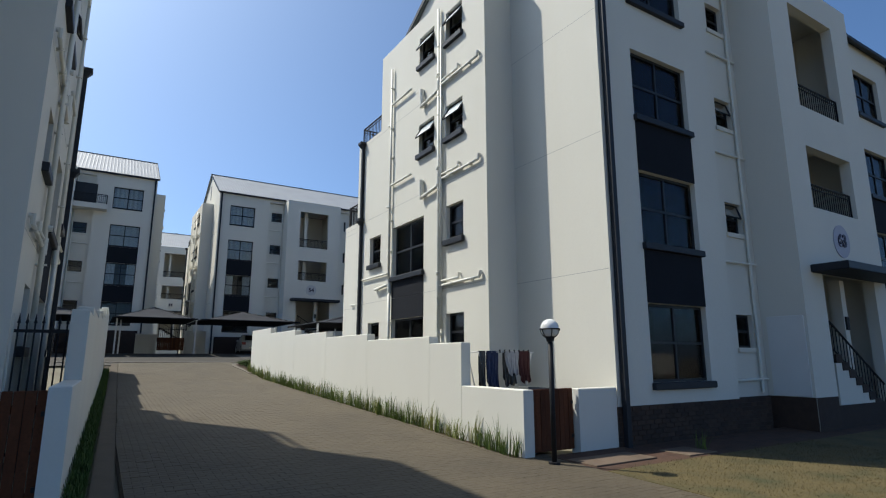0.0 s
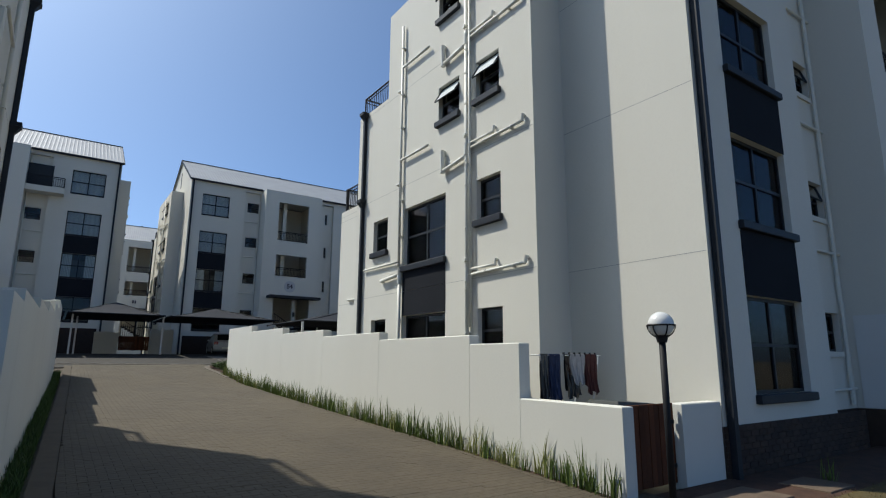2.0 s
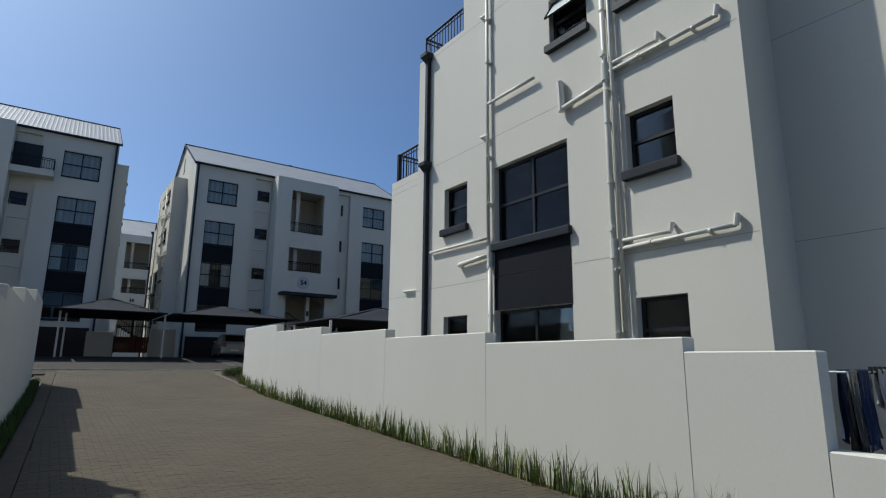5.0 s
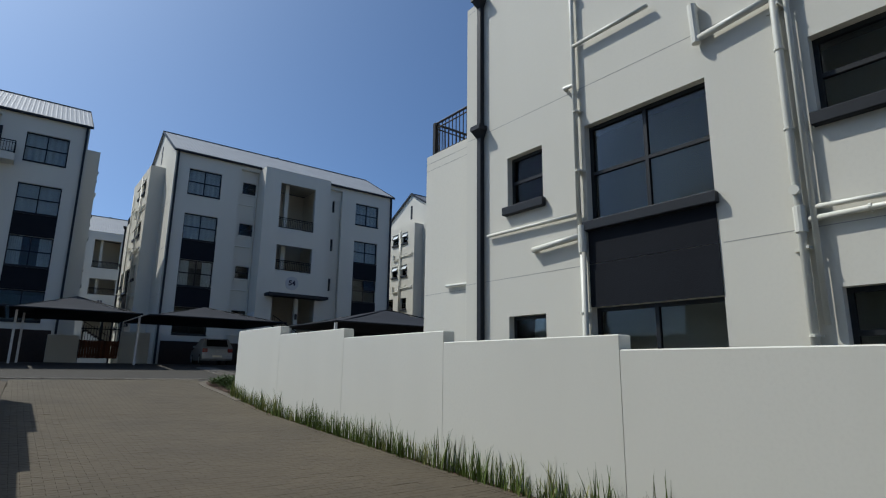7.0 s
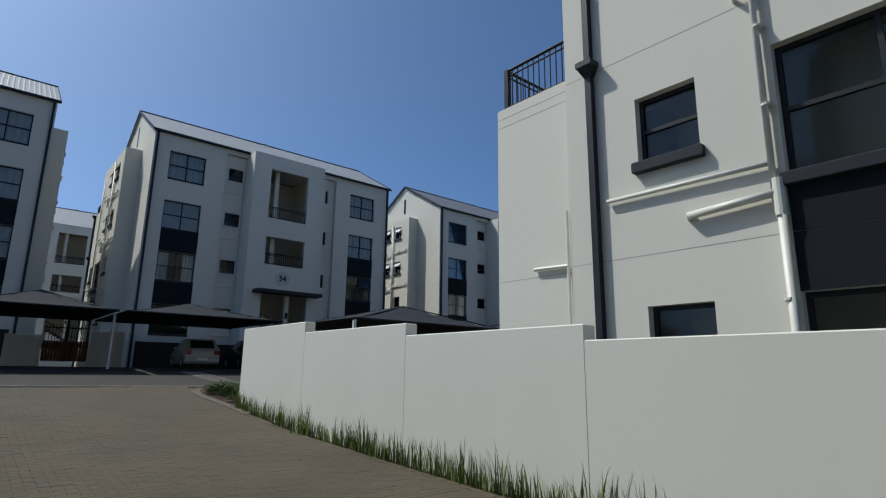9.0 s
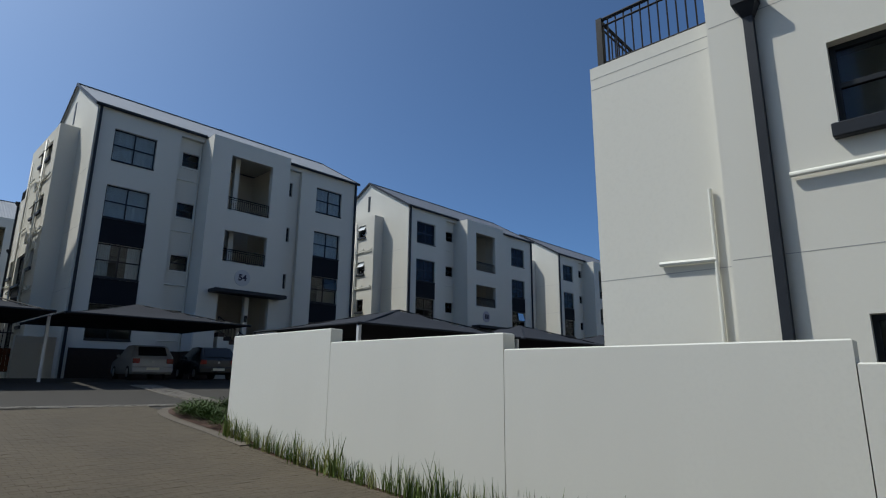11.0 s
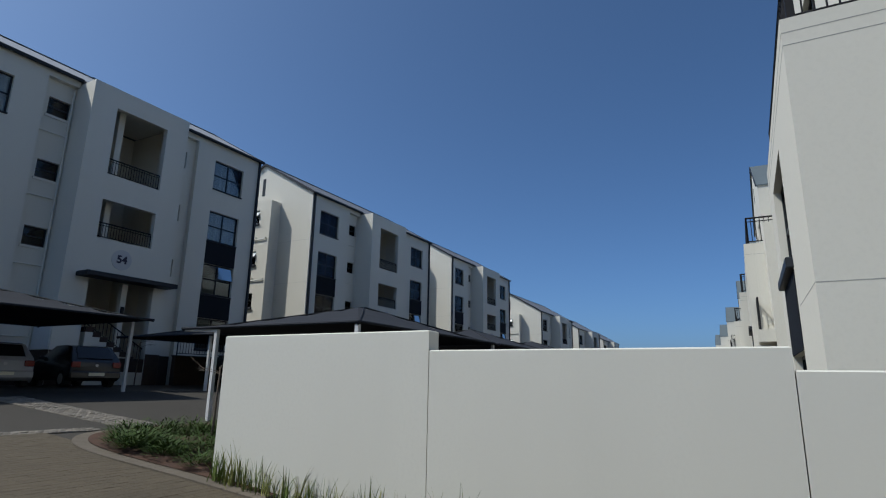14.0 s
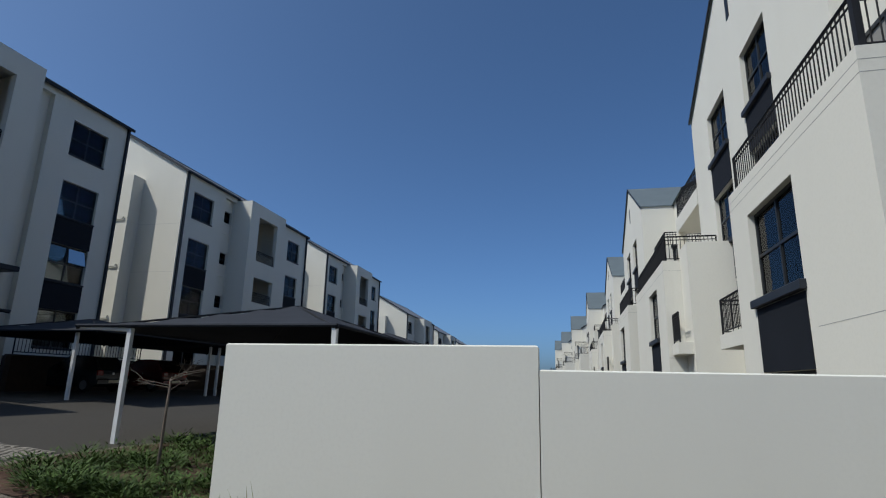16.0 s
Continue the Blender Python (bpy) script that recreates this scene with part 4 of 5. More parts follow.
spear = Solid().tube([(0, 0, 0), (0, 0, 1.82)], 0.011, 6).tube([(0, 0, 1.80), (0, 0, 1.84), (0, 0, 1.92)], 0.024, 6, 0.002).mesh("spear_bar", STEEL)
for i in range(7):
    o = part("spear_bar", spear, STEEL, fence)
    o.location = (0.04 + 0.085 * i, 0, 0)

# ---------------------------------------------------------------- lamp post
lamp = thing("street_lamp", "black garden lamp post with an opal globe in a cage", "street lamp", pose(5.66, 6.04, ground_at(6.04)))
H = 2.08 - ground_at(6.04)
part("pole", Solid().tube([(0, 0, 0), (0, 0, H - 0.16)], 0.037, 14), STEEL, lamp, smooth=True)
part("base_plate", Solid().tube([(0, 0, -0.02), (0, 0, 0.03)], 0.085, 14), STEEL, lamp)
part("collar", Solid().tube([(0, 0, H - 0.2), (0, 0, H - 0.15), (0, 0, H - 0.12)], 0.052, 14, 0.075), STEEL, lamp)
part("globe", Solid().ball((0, 0, H), 0.14, 12, 20), GLOBE, lamp, "milky opal globe", smooth=True)
cage = Solid()
ringpts = [(0.146 * math.cos(a * math.pi / 12), 0.146 * math.sin(a * math.pi / 12), H - 0.01) for a in range(25)]
cage.tube(ringpts, 0.011, 6)
part("cage_ring", cage, STEEL, lamp)
for k in range(6):
    a = k * math.pi / 3
    part("cage_rib", Solid().tube([(0.15 * math.cos(b) * math.cos(a), 0.15 * math.cos(b) * math.sin(a), H - 0.15 * math.sin(b)) for b in [0.05 + 0.24 * i for i in range(6)]], 0.008, 5), STEEL, lamp)

# ---------------------------------------------------------------- washing on its rack
RX, RY, RZ = 5.80, 8.12, 0.15
rack = thing("drying_rack", "folding white drying rack in the small yard", "drying rack", pose(RX, RY, RZ))
for i in range(5):
    part("rack_bar", Solid().tube([(0, 0.09 * i, 1.6), (1.33, 0.09 * i, 1.6)], 0.008, 6), GALV, rack)
for y in (0.0, 0.36):
    part("rack_side", Solid().tube([(0.03, y, 1.6), (0.42, y, 0.0)], 0.01, 6).tube([(1.28, y, 1.6), (0.9, y, 0.0)], 0.01, 6), GALV, rack)
part("rack_end", Solid().tube([(0.0, 0, 1.6), (0.0, 0.36, 1.6)], 0.01, 6).tube([(1.33, 0, 1.6), (1.33, 0.36, 1.6)], 0.01, 6), GALV, rack)
for i in range(7):
    part("clothes_peg", Solid().box(0.5 + 0.115 * i, 0.515 + 0.115 * i, -0.018, 0.012, 1.585, 1.645), STEEL, rack, "small dark clothes peg")


def garment(name, x0, x1, y, top, bottom, mat, label, cuts=0):
    """A cloth folded over a bar, hanging in soft folds; cuts: leg gap or sleeve notch."""
    root = thing(name, label, "clothes", pose(RX + x0, RY + y, RZ))
    w = x1 - x0
    for side, off in (("front_fold", -0.012), ("back_fold", 0.012)):
        s = Solid()
        n, m = 16, 8
        low = bottom if side == "front_fold" else bottom + 0.12
        for i in range(n):
            if cuts == 1 and i == n // 2:
                continue
            for j in range(m):
                def q(i, j):
                    f = j / m
                    wob = 0.018 * math.sin(i * 1.1 + 0.6 * j) * f + 0.012 * math.sin(2.3 * i)*f
                    sag = 0.03 * math.sin(i * 0.8 + x0 * 20) * f
                    pinch = 1 - 0.12 * f * math.sin(math.pi * f) - (0.3 * f * f if cuts == 2 else 0)
                    return (w / 2 + (i / n - 0.5) * w * pinch, off * (1 + 1.5 * f) + wob, top + (low - top) * f + sag)
                s.quad(q(i, j), q(i + 1, j), q(i + 1, j + 1), q(i, j + 1))
        part(side, s, mat, root, smooth=True)
    part("top_fold", Solid().tube([(0, 0, top), (w, 0, top)], 0.013, 8), mat, root)
    return root


garment("dark_trousers", 0.03, 0.17, 0.0, 1.608, 0.86, DARKCAR, "dark grey trousers hung over the rack", 1)
garment("jeans", 0.20, 0.42, 0.0, 1.608, 1.0, DENIM, "blue denim trousers hung over the rack", 1)
garment("jeans", 0.34, 0.60, 0.18, 1.608, 0.9, DENIM, "dark blue denim trousers hung over the rack", 1)
garment("white_top", 0.63, 0.95, 0.0, 1.608, 1.18, WHITECLOTH, "small white top pegged to the rack", 2)
garment("red_shirt", 0.96, 1.22, 0.0, 1.608, 1.04, REDCLOTH, "dark red shirt hung over the rack")
garment("dark_shirt", 0.72, 1.02, 0.18, 1.608, 0.98, DARKCAR, "black shirt hung over the rack")


def wheelie_bin(x, y, z, yaw):
    """A two-wheeled refuse bin: tapered body, sloping lid, handle and wheels."""
    root = thing("wheelie_bin", "dark plastic wheelie bin behind the low wall", "refuse bin", pose(x, y, z, 0, 0, yaw))
    part("bin_body", Solid().hull([(-0.2, -0.24, 0.06), (0.2, -0.24, 0.06), (0.2, 0.22, 0.06), (-0.2, 0.22, 0.06)], [(-0.27, -0.33, 0.98), (0.27, -0.33, 0.98), (0.27, 0.33, 0.98), (-0.27, 0.33, 0.98)]), BINPLASTIC, root)
    part("bin_rim", Solid().box(-0.29, 0.29, -0.35, 0.35, 0.955, 0.99, 0.008), BINPLASTIC, root)
    part("bin_lid", Solid().hull([(-0.295, -0.37, 0.992), (0.295, -0.37, 0.992), (0.295, 0.36, 0.992), (-0.295, 0.36, 0.992)], [(-0.24, -0.32, 1.03), (0.24, -0.32, 1.03), (0.25, 0.33, 1.075), (-0.25, 0.33, 1.075)]), BINPLASTIC, root, "slightly domed lid")
    part("bin_handle", Solid().tube([(-0.22, 0.36, 0.99), (-0.22, 0.43, 1.0), (0.22, 0.43, 1.0), (0.22, 0.36, 0.99)], 0.016, 8), BINPLASTIC, root)
    for sx in (-1, 1):
        part("bin_wheel", Solid().tube([(sx * 0.2, 0.27, 0.1), (sx * 0.26, 0.27, 0.1)], 0.1, 16), RUBBER, root)


wheelie_bin(6.3, 7.12, ground_at(7.1) - 0.1 + 0.002, 84)

# ---------------------------------------------------------------- parking: carports
def carport(x0, x1, y0, y1, z, peak, px, py, label, posts):
    """A shade-cloth sail with a hip peak on cranked steel posts. posts: (x, y, length of its crank along y)."""
    root = thing("carport", label, "carport", pose(0, 0, 0), "shade carports")
    s = Solid()
    n = 10
    for i in range(n):
        for j in range(n):
            def q(i, j):
                u, v = i / n, j / n
                x, y = x0 + (x1 - x0) * u, y0 + (y1 - y0) * v
                fu = u * (x1 - x0) / (px - x0) if x < px else (1 - u) * (x1 - x0) / (x1 - px)
                fv = v * (y1 - y0) / (py - y0) if y < py else (1 - v) * (y1 - y0) / (y1 - py)
                f = min(1.0, fu, fv) ** 1.15
                return (x, y, z + (peak - z) * f)
            s.quad(q(i, j), q(i + 1, j), q(i + 1, j + 1), q(i, j + 1))
    part("shade_sail", s, CLOTH, root, "charcoal knitted shade cloth", smooth=False)
    rim = Solid()
    c = [(x0, y0, z), (x1, y0, z), (x1, y1, z), (x0, y1, z)]
    for i in range(4):
        a, b = Vector(c[i]), Vector(c[(i + 1) % 4])
        rim.tube([a, b], 0.028, 6)
    part("sail_hem", rim, CLOTH, root)
    for x, y, arm in posts:
        g0 = ground_at(y)
        p = Solid().box(x - 0.037, x + 0.037, y - 0.037, y + 0.037, g0 - 0.1, z - 0.04, 0.006)
        o = part("post", p, GALV, root, "pale painted steel post")
        if arm:
            part("post_arm", Solid().tube([(x, y - 0.04 * (1 if arm > 0 else -1), z - 0.07), (x, y + arm, z - 0.02)], 0.034, 10), GALV, o)
    for a, b in (((x0, y0), (px, py)), ((x1, y0), (px, py)), ((x0, y1), (px, py)), ((x1, y1), (px, py))):
        part("rafter", Solid().tube([(*a, z - 0.04), (px, py, peak - 0.05)], 0.022, 6), STEEL, root)
    return root


carport(8.36, 14.3, 24.2, 28.75, 3.2, 3.98, 11.6, 26.5, "dark shade-cloth carport beside the wall's end", [(8.40, 24.24, 0), (8.42, 27.75, 1.0), (14.2, 24.24, 0), (14.2, 27.75, 1.0)])
for k in range(1, 6):
    carport(8.55 + 6.0 * k, 14.3 + 6.0 * k, 24.2, 28.75, 3.2, 3.95, 11.6 + 6.0 * k, 26.5, "dark shade-cloth carport in the row by the block", [(14.2 + 6.0 * k, 24.24, 0), (14.2 + 6.0 * k, 27.75, 1.0)])
carport(4.72, 10.1, 32.3, 38.0, 3.68, 4.4, 7.5, 35.2, "dark shade-cloth carport in front of block 54, white car under it", [(10.0, 33.05, 0)])
carport(0.55, 4.5, 32.3, 38.0, 3.68, 4.5, 2.6, 35.4, "dark shade-cloth carport by the pedestrian gate", [(0.75, 33.3, 0), (0.98, 34.6, 0), (4.57, 33.3, -0.2)])
carport(-5.5, 0.4, 32.3, 38.0, 3.68, 4.4, -2.5, 35.6, "dark shade-cloth carport in shade beside the block", [(-5.3, 33.4, 0)])
for k in range(4):
    carport(12.4 + 6.0 * k, 18.2 + 6.0 * k, 32.3, 37.6, 3.5, 4.15, 15.3 + 6.0 * k, 35.4, "dark shade-cloth carport in front of the blocks", [(12.62 + 6.0 * k, 33.1, 0), (18.1 + 6.0 * k, 33.1, 0)])

# ---------------------------------------------------------------- parked cars
def car(x, y, yaw, paint, label, k=0.76, tall=None):
    """A small hatchback, nose along +y, its tail at the local origin; z from the ground."""
    root = thing("car", label, "car", pose(x, y, ground_at(y), 0, 0, yaw) @ Matrix.Diagonal((k, k, tall or k, 1)), "parked cars")
    prof = [(0.02, 0.30), (0.0, 0.55), (0.06, 0.88), (0.14, 0.95), (0.55, 1.42), (0.95, 1.47), (1.75, 1.46), (2.45, 1.0), (2.7, 0.94), (3.5, 0.78), (3.72, 0.6), (3.75, 0.32), (3.6, 0.22), (0.15, 0.22)]
    bm = bmesh.new()
    rings = []
    for sx in (-0.80, -0.76, 0.0, 0.76, 0.80):
        ring = []
        for y_, z_ in prof:
            tuck = 0.82 if z_ > 1.1 else 1.0
            inset = 0.05 if abs(sx) > 0.78 else 0.0
            yy = y_ + (0.03 if (abs(sx) > 0.78 and y_ < 1) else (-0.03 if abs(sx) > 0.78 else 0))
            ring.append(bm.verts.new((sx * tuck, yy, z_ - (inset * 0.3 if z_ > 1.3 else 0))))
        rings.append(ring)
    for a, b in zip(rings, rings[1:]):
        for i in range(len(prof)):
            j = (i + 1) % len(prof)
            bm.faces.new((a[i], b[i], b[j], a[j]))
    bm.faces.new(rings[0])
    bm.faces.new(rings[-1][::-1])
    bmesh.ops.recalc_face_normals(bm, faces=bm.faces)
    sharp = [e for e in bm.edges if e.is_manifold and e.calc_face_angle() > 0.45]
    bmesh.ops.bevel(bm, geom=sharp, offset=0.045, segments=3, profile=0.5, affect="EDGES", clamp_overlap=True)
    me = bpy.data.meshes.new("body")
    bm.to_mesh(me)
    bm.free()
    me.materials.append(paint)
    me.polygons.foreach_set("use_smooth", [True] * len(me.polygons))
    part("body", me, paint, root)
    part("rear_window", Solid().hull([(-0.56, 0.20, 1.0), (0.56, 0.20, 1.0), (0.52, 0.52, 1.36), (-0.52, 0.52, 1.36)], [(-0.56, 0.15, 1.005), (0.56, 0.15, 1.005), (0.52, 0.49, 1.39), (-0.52, 0.49, 1.39)]), DARKCAR, root, "dark tinted rear window")
    for s in (-1, 1):
        part("side_window", Solid().hull([(s * 0.70, 0.75, 0.98), (s * 0.70, 2.3, 0.98), (s * 0.66, 1.75, 1.38), (s * 0.66, 0.85, 1.38)], [(s * 0.795, 0.75, 0.98), (s * 0.795, 2.3, 0.98), (s * 0.672, 1.75, 1.38), (s * 0.672, 0.85, 1.38)]), DARKCAR, root)
        part("tail_lamp", Solid().box(*sorted((s * 0.52, s * 0.78)), -0.012, 0.1, 0.68, 0.88, 0.02), REDLAMP, root, "red tail lamp")
        part("mirror", Solid().box(*sorted((s * 0.8, s * 0.93)), 2.15, 2.25, 0.95, 1.07, 0.02), paint, root)
        for wy in (0.62, 3.02):
            w = part("wheel", Solid().tube([(s * 0.62, wy, 0.29), (s * 0.815, wy, 0.29)], 0.29, 20), RUBBER, root)
            part("rim", Solid().tube([(s * 0.80, wy, 0.29), (s * 0.825, wy, 0.29)], 0.185, 16), RIM, w)
    part("bumper", Solid().box(-0.78, 0.78, -0.05, 0.12, 0.30, 0.55, 0.04), paint, root)
    part("number_plate", Solid().box(-0.25, 0.25, -0.062, -0.045, 0.40, 0.51), PLATE, root)
    part("badge", Solid().tube([(0, 0.02, 0.76), (0, -0.002, 0.76)], 0.05, 12), RIM, root)
    return root


car(8.15, 35.2, -5, WHITECAR, "white small hatchback parked under the carport, tail outward", 0.82, 0.80)
car(10.45, 35.15, -6, DARKCAR, "black car parked in the carport's shade", 0.86, 0.82)
car(19.7, 35.6, -3, REDCAR, "dark red car parked in deep shade", 0.8)
car(16.9, 35.8, -3, DARKCAR, "black hatchback parked in deep shade", 0.8)

# ---------------------------------------------------------------- pedestrian gate between the far blocks
panel_wall("gate_wall_west", "white wall beside the pedestrian gate", lambda y: 1.95, 1.15, [(38.3, 38.55, 3.05)])
panel_wall("gate_wall_east", "white wall beside the pedestrian gate, against block 54", lambda y: 4.7, 1.2, [(38.3, 38.55, 3.3)])
timber_gate(3.14, 4.66, 38.4, 2.05, 2.85, "brown timber pedestrian gate between the blocks")
pal = thing("palisade_gate", "dark steel bars above the pedestrian gate", "fence", pose(3.14, 38.48, 2.05))
part("fence_rail", Solid().box(0, 1.52, -0.015, 0.015, 1.3, 1.34), STEEL, pal)
stake = Solid().tube([(0, 0, 0), (0, 0, 1.45)], 0.012, 5).mesh("steel_bar", STEEL)
for i in range(14):
    o = part("steel_bar", stake, STEEL, pal)
    o.location = (0.06 + 0.107 * i, 0, 0)
part("gate_post", Solid().box(0.72, 0.80, -0.05, 0.05, 0, 1.75), STEEL, pal)

# ---------------------------------------------------------------- planting
def blade(s, x, y, z, h, lean, turn, w):
    """One bent strap leaf."""
    dx, dy = math.cos(turn), math.sin(turn)
    px, py = -dy * w / 2, dx * w / 2
    prev = None
    for k in range(5):
        f = k / 4
        cx, cy = x + dx * lean * f * f, y + dy * lean * f * f
        cz = z + h * (f - 0.25 * (lean / max(h, 0.01)) * f ** 3)
        ww = 1 - f ** 2 * 0.92
        cur = ((cx - px * ww, cy - py * ww, cz), (cx + px * ww, cy + py * ww, cz))
        if prev:
            s.quad(prev[0], prev[1], cur[1], cur[0])
        prev = cur


def tuft_mesh(seed, n, h, spread, w, mat):
    r = random.Random(seed)
    s = Solid()
    for _ in range(n):
        blade(s, r.gauss(0, 0.04), r.gauss(0, 0.05), -0.03, h * r.uniform(0.45, 1.15), spread * r.uniform(0.1, 1.1), r.uniform(0, 6.28), w * r.uniform(0.7, 1.2))
    return s.mesh("grass_tuft", mat, True)


tufts = [tuft_mesh(k, 15 + k % 4 * 3, 0.40 + 0.05 * (k % 3), 0.16, 0.016, BLADE if k % 4 else BLADEDRY) for k in range(10)]
r = random.Random(3)
y = 6.68
while y < 24.0:
    o = new("grass_tuft", r.choice(tufts))
    o.location = (5.425 + r.uniform(-0.045, 0.04), y, ground_at(y))
    o.rotation_euler, k = (0, 0, r.uniform(0, 6.28)), r.uniform(0.65, 1.2)
    o.scale = (k, k, k * r.uniform(0.8, 1.15))
    tagged(o, "tuft of upright green strap leaves at the wall's foot", "plant", "strap-leaf border")
    y += r.uniform(0.085, 0.165)
whole("planting_bed", strip(5.365, 5.5, 6.55, 24.2, -0.012, 0.08), SOIL, "narrow strip of red-brown soil along the wall", "flower bed", kind="structure")

s = Solid()
r = random.Random(11)
y = 6.4
while y < 24.6:
    for _ in range(3):
        x = LEFT(y) + r.uniform(0.02, 0.2)
        blade(s, x, y + r.uniform(-0.02, 0.02), ground_at(y) - 0.02, r.uniform(0.08, 0.24), r.uniform(0.02, 0.12), r.uniform(0, 6.28), 0.016)
    y += 0.012
whole("grass_border", s, LEAF, "dark green grass border in the wall's shade", "grass", kind="stuff", smooth=True)
s = Solid()
for ya, yb in ((-6, 6.1), (6.1, 9.4), (9.4, 15.3), (15.3, 18.2), (18.2, 21.25), (21.25, 24.1), (24.1, 27.0)):
    s.hull([(LEFT(ya) + 0.24, ya, ground_at(ya) - 0.1), (LEFT(ya) + 0.47, ya, ground_at(ya) - 0.1), (LEFT(ya) + 0.47, ya, ground_at(ya) + 0.004), (LEFT(ya) + 0.24, ya, ground_at(ya) + 0.02)],
           [(LEFT(yb) + 0.24, yb, ground_at(yb) - 0.1), (LEFT(yb) + 0.47, yb, ground_at(yb) - 0.1), (LEFT(yb) + 0.47, yb, ground_at(yb) + 0.004), (LEFT(yb) + 0.24, yb, ground_at(yb) + 0.02)])
whole("kerb_west", s, JOINT, "brown paved edging strip along the driveway", "kerb", kind="structure")

# island bed at the end of the wall
RIM_PTS = [(5.42, 23.0), (5.41, 24.2), (5.36, 25.0), (5.34, 25.8), (5.44, 26.45), (5.74, 26.92), (6.2, 27.15), (6.85, 27.24), (8.0, 27.2), (9.1, 27.1)]


def smooth_line(pts, n=6):
    out = []
    for i in range(len(pts) - 1):
        p0, p1, p2, p3 = (Vector((*pts[max(0, min(len(pts) - 1, i + d))], 0)) for d in (-1, 0, 1, 2))
        for k in range(n):
            t = k / n
            out.append(0.5 * ((2 * p1) + (p2 - p0) * t + (2 * p0 - 5 * p1 + 4 * p2 - p3) * t * t + (3 * p1 - p0 - 3 * p2 + p3) * t ** 3))
    out.append(Vector((*pts[-1], 0)))
    return out


rim = smooth_line(RIM_PTS)
bed = [(p.x, p.y) for p in rim] + [(9.1, 24.2), (5.62, 24.2), (5.60, 23.0)]
s = Solid()
n = len(bed)
s.v += [(x, y_, ground_at(y_) + 0.03) for x, y_ in bed]
s.v.append((6.8, 25.7, ground_at(25.7) + 0.10))
s.f += [(i, (i + 1) % n, n) for i in range(n)]
whole("island_bed", s, SOIL, "red soil of the rounded planting island", "flower bed", kind="structure")
kerb = thing("island_kerb", "rounded concrete kerb round the planting island", "kerb", kind="structure")
for a, b in zip(rim, rim[1:]):
    d = (b - a).normalized()
    nrm = Vector((-d.y, d.x, 0)) * 0.19
    ga, gb = ground_at(a.y), ground_at(b.y)
    a2, b2 = a + d * 0.004, b - d * 0.004
    part("kerb_stone", Solid().hull([(a2.x, a2.y, ga - 0.1), (b2.x, b2.y, gb - 0.1), (b2.x + nrm.x, b2.y + nrm.y, gb - 0.1), (a2.x + nrm.x, a2.y + nrm.y, ga - 0.1)],
                                    [(a2.x, a2.y, ga + 0.022), (b2.x, b2.y, gb + 0.022), (b2.x + nrm.x, b2.y + nrm.y, gb + 0.022), (a2.x + nrm.x, a2.y + nrm.y, ga + 0.022)]), CONCRETE, kerb)


def herb_mesh(seed, leaves=120):
    """A low clump of many small pointed leaves."""
    r = random.Random(seed)
    s = Solid()
    for _ in range(leaves):
        a, el, rad = r.uniform(0, 6.28), r.uniform(0.15, 1.3), r.uniform(0.05, 0.19)
        c = Vector((rad * math.cos(a) * math.cos(el * 0.6), rad * math.sin(a) * math.cos(el * 0.6), 0.01 + 0.13 * r.random() * math.sin(el)))
        d = Vector((math.cos(a), math.sin(a), r.uniform(-0.1, 0.9))).normalized()
        sd = d.cross(Vector((0, 0, 1))).normalized() * r.uniform(0.005, 0.010)
        L = r.uniform(0.05, 0.10)
        s.quad(c, c + d * L * 0.5 - sd, c + d * L, c + d * L * 0.5 + sd)
    return s.mesh("bed_plant", LEAF)


herbs = [herb_mesh(40 + k) for k in range(6)]
r = random.Random(21)
count = 0
while count < 195:
    x, y = (r.uniform(5.45, 6.1), r.uniform(24.1, 26.4)) if count < 28 else (r.uniform(5.2, 9.0), r.uniform(24.2, 27.15))
    if x < 5.43 + 0.7 * max(0.0, y - 26.0) ** 1.5 or y > 27.0 or (y < 24.35 and x < 5.75):
        continue
    dens = 0.75 + 0.25 * (x > 6.2)
    if r.random() > dens:
        continue
    o = new("bed_plant", r.choice(herbs))
    o.location = (x, y, ground_at(y) + 0.06)
    k = r.uniform(0.7, 1.4)
    o.rotation_euler, o.scale = (0, 0, r.uniform(0, 6.28)), (k, k, k)
    tagged(o, "low dark green groundcover clump on red soil", "plant", "groundcover of the island")
    count += 1

tree = thing("young_tree", "bare young tree with a thin pale trunk in the bed", "tree", pose(6.75, 25.6, ground_at(25.6)) @ Matrix.Diagonal((0.9, 0.9, 0.98, 1)))
part("trunk", Solid().tube([(0, 0, -0.05), (0.01, 0, 0.4), (0.03, 0.01, 0.8), (0.03, 0.0, 1.18)], 0.024, 8, 0.014), BARK, tree, smooth=True)
r = random.Random(5)


def limb(base, d, L, rad, depth, s):
    pts, p = [base], Vector(base)
    for k in range(4):
        d = (d + Vector((r.gauss(0, 0.22), r.gauss(0, 0.22), r.gauss(-0.01, 0.09)))).normalized()
        p = p + d * L / 4
        pts.append(tuple(p))
        if depth and k >= 1:
            limb(tuple(p), (d + Vector((r.gauss(0, 0.7), r.gauss(0, 0.7), r.gauss(0.05, 0.25)))).normalized(), L * 0.55, rad * 0.6, depth - 1, s)
    s.tube(pts, rad, 5, rad * 0.4)


for k in range(6):
    s = Solid()
    a = k * 1.05 + 0.3
    limb((0.03, 0, 1.04 + 0.03 * k), Vector((math.cos(a), math.sin(a), 0.22)), 0.36, 0.007, 2, s)
    part("branch", s, BARK, tree)

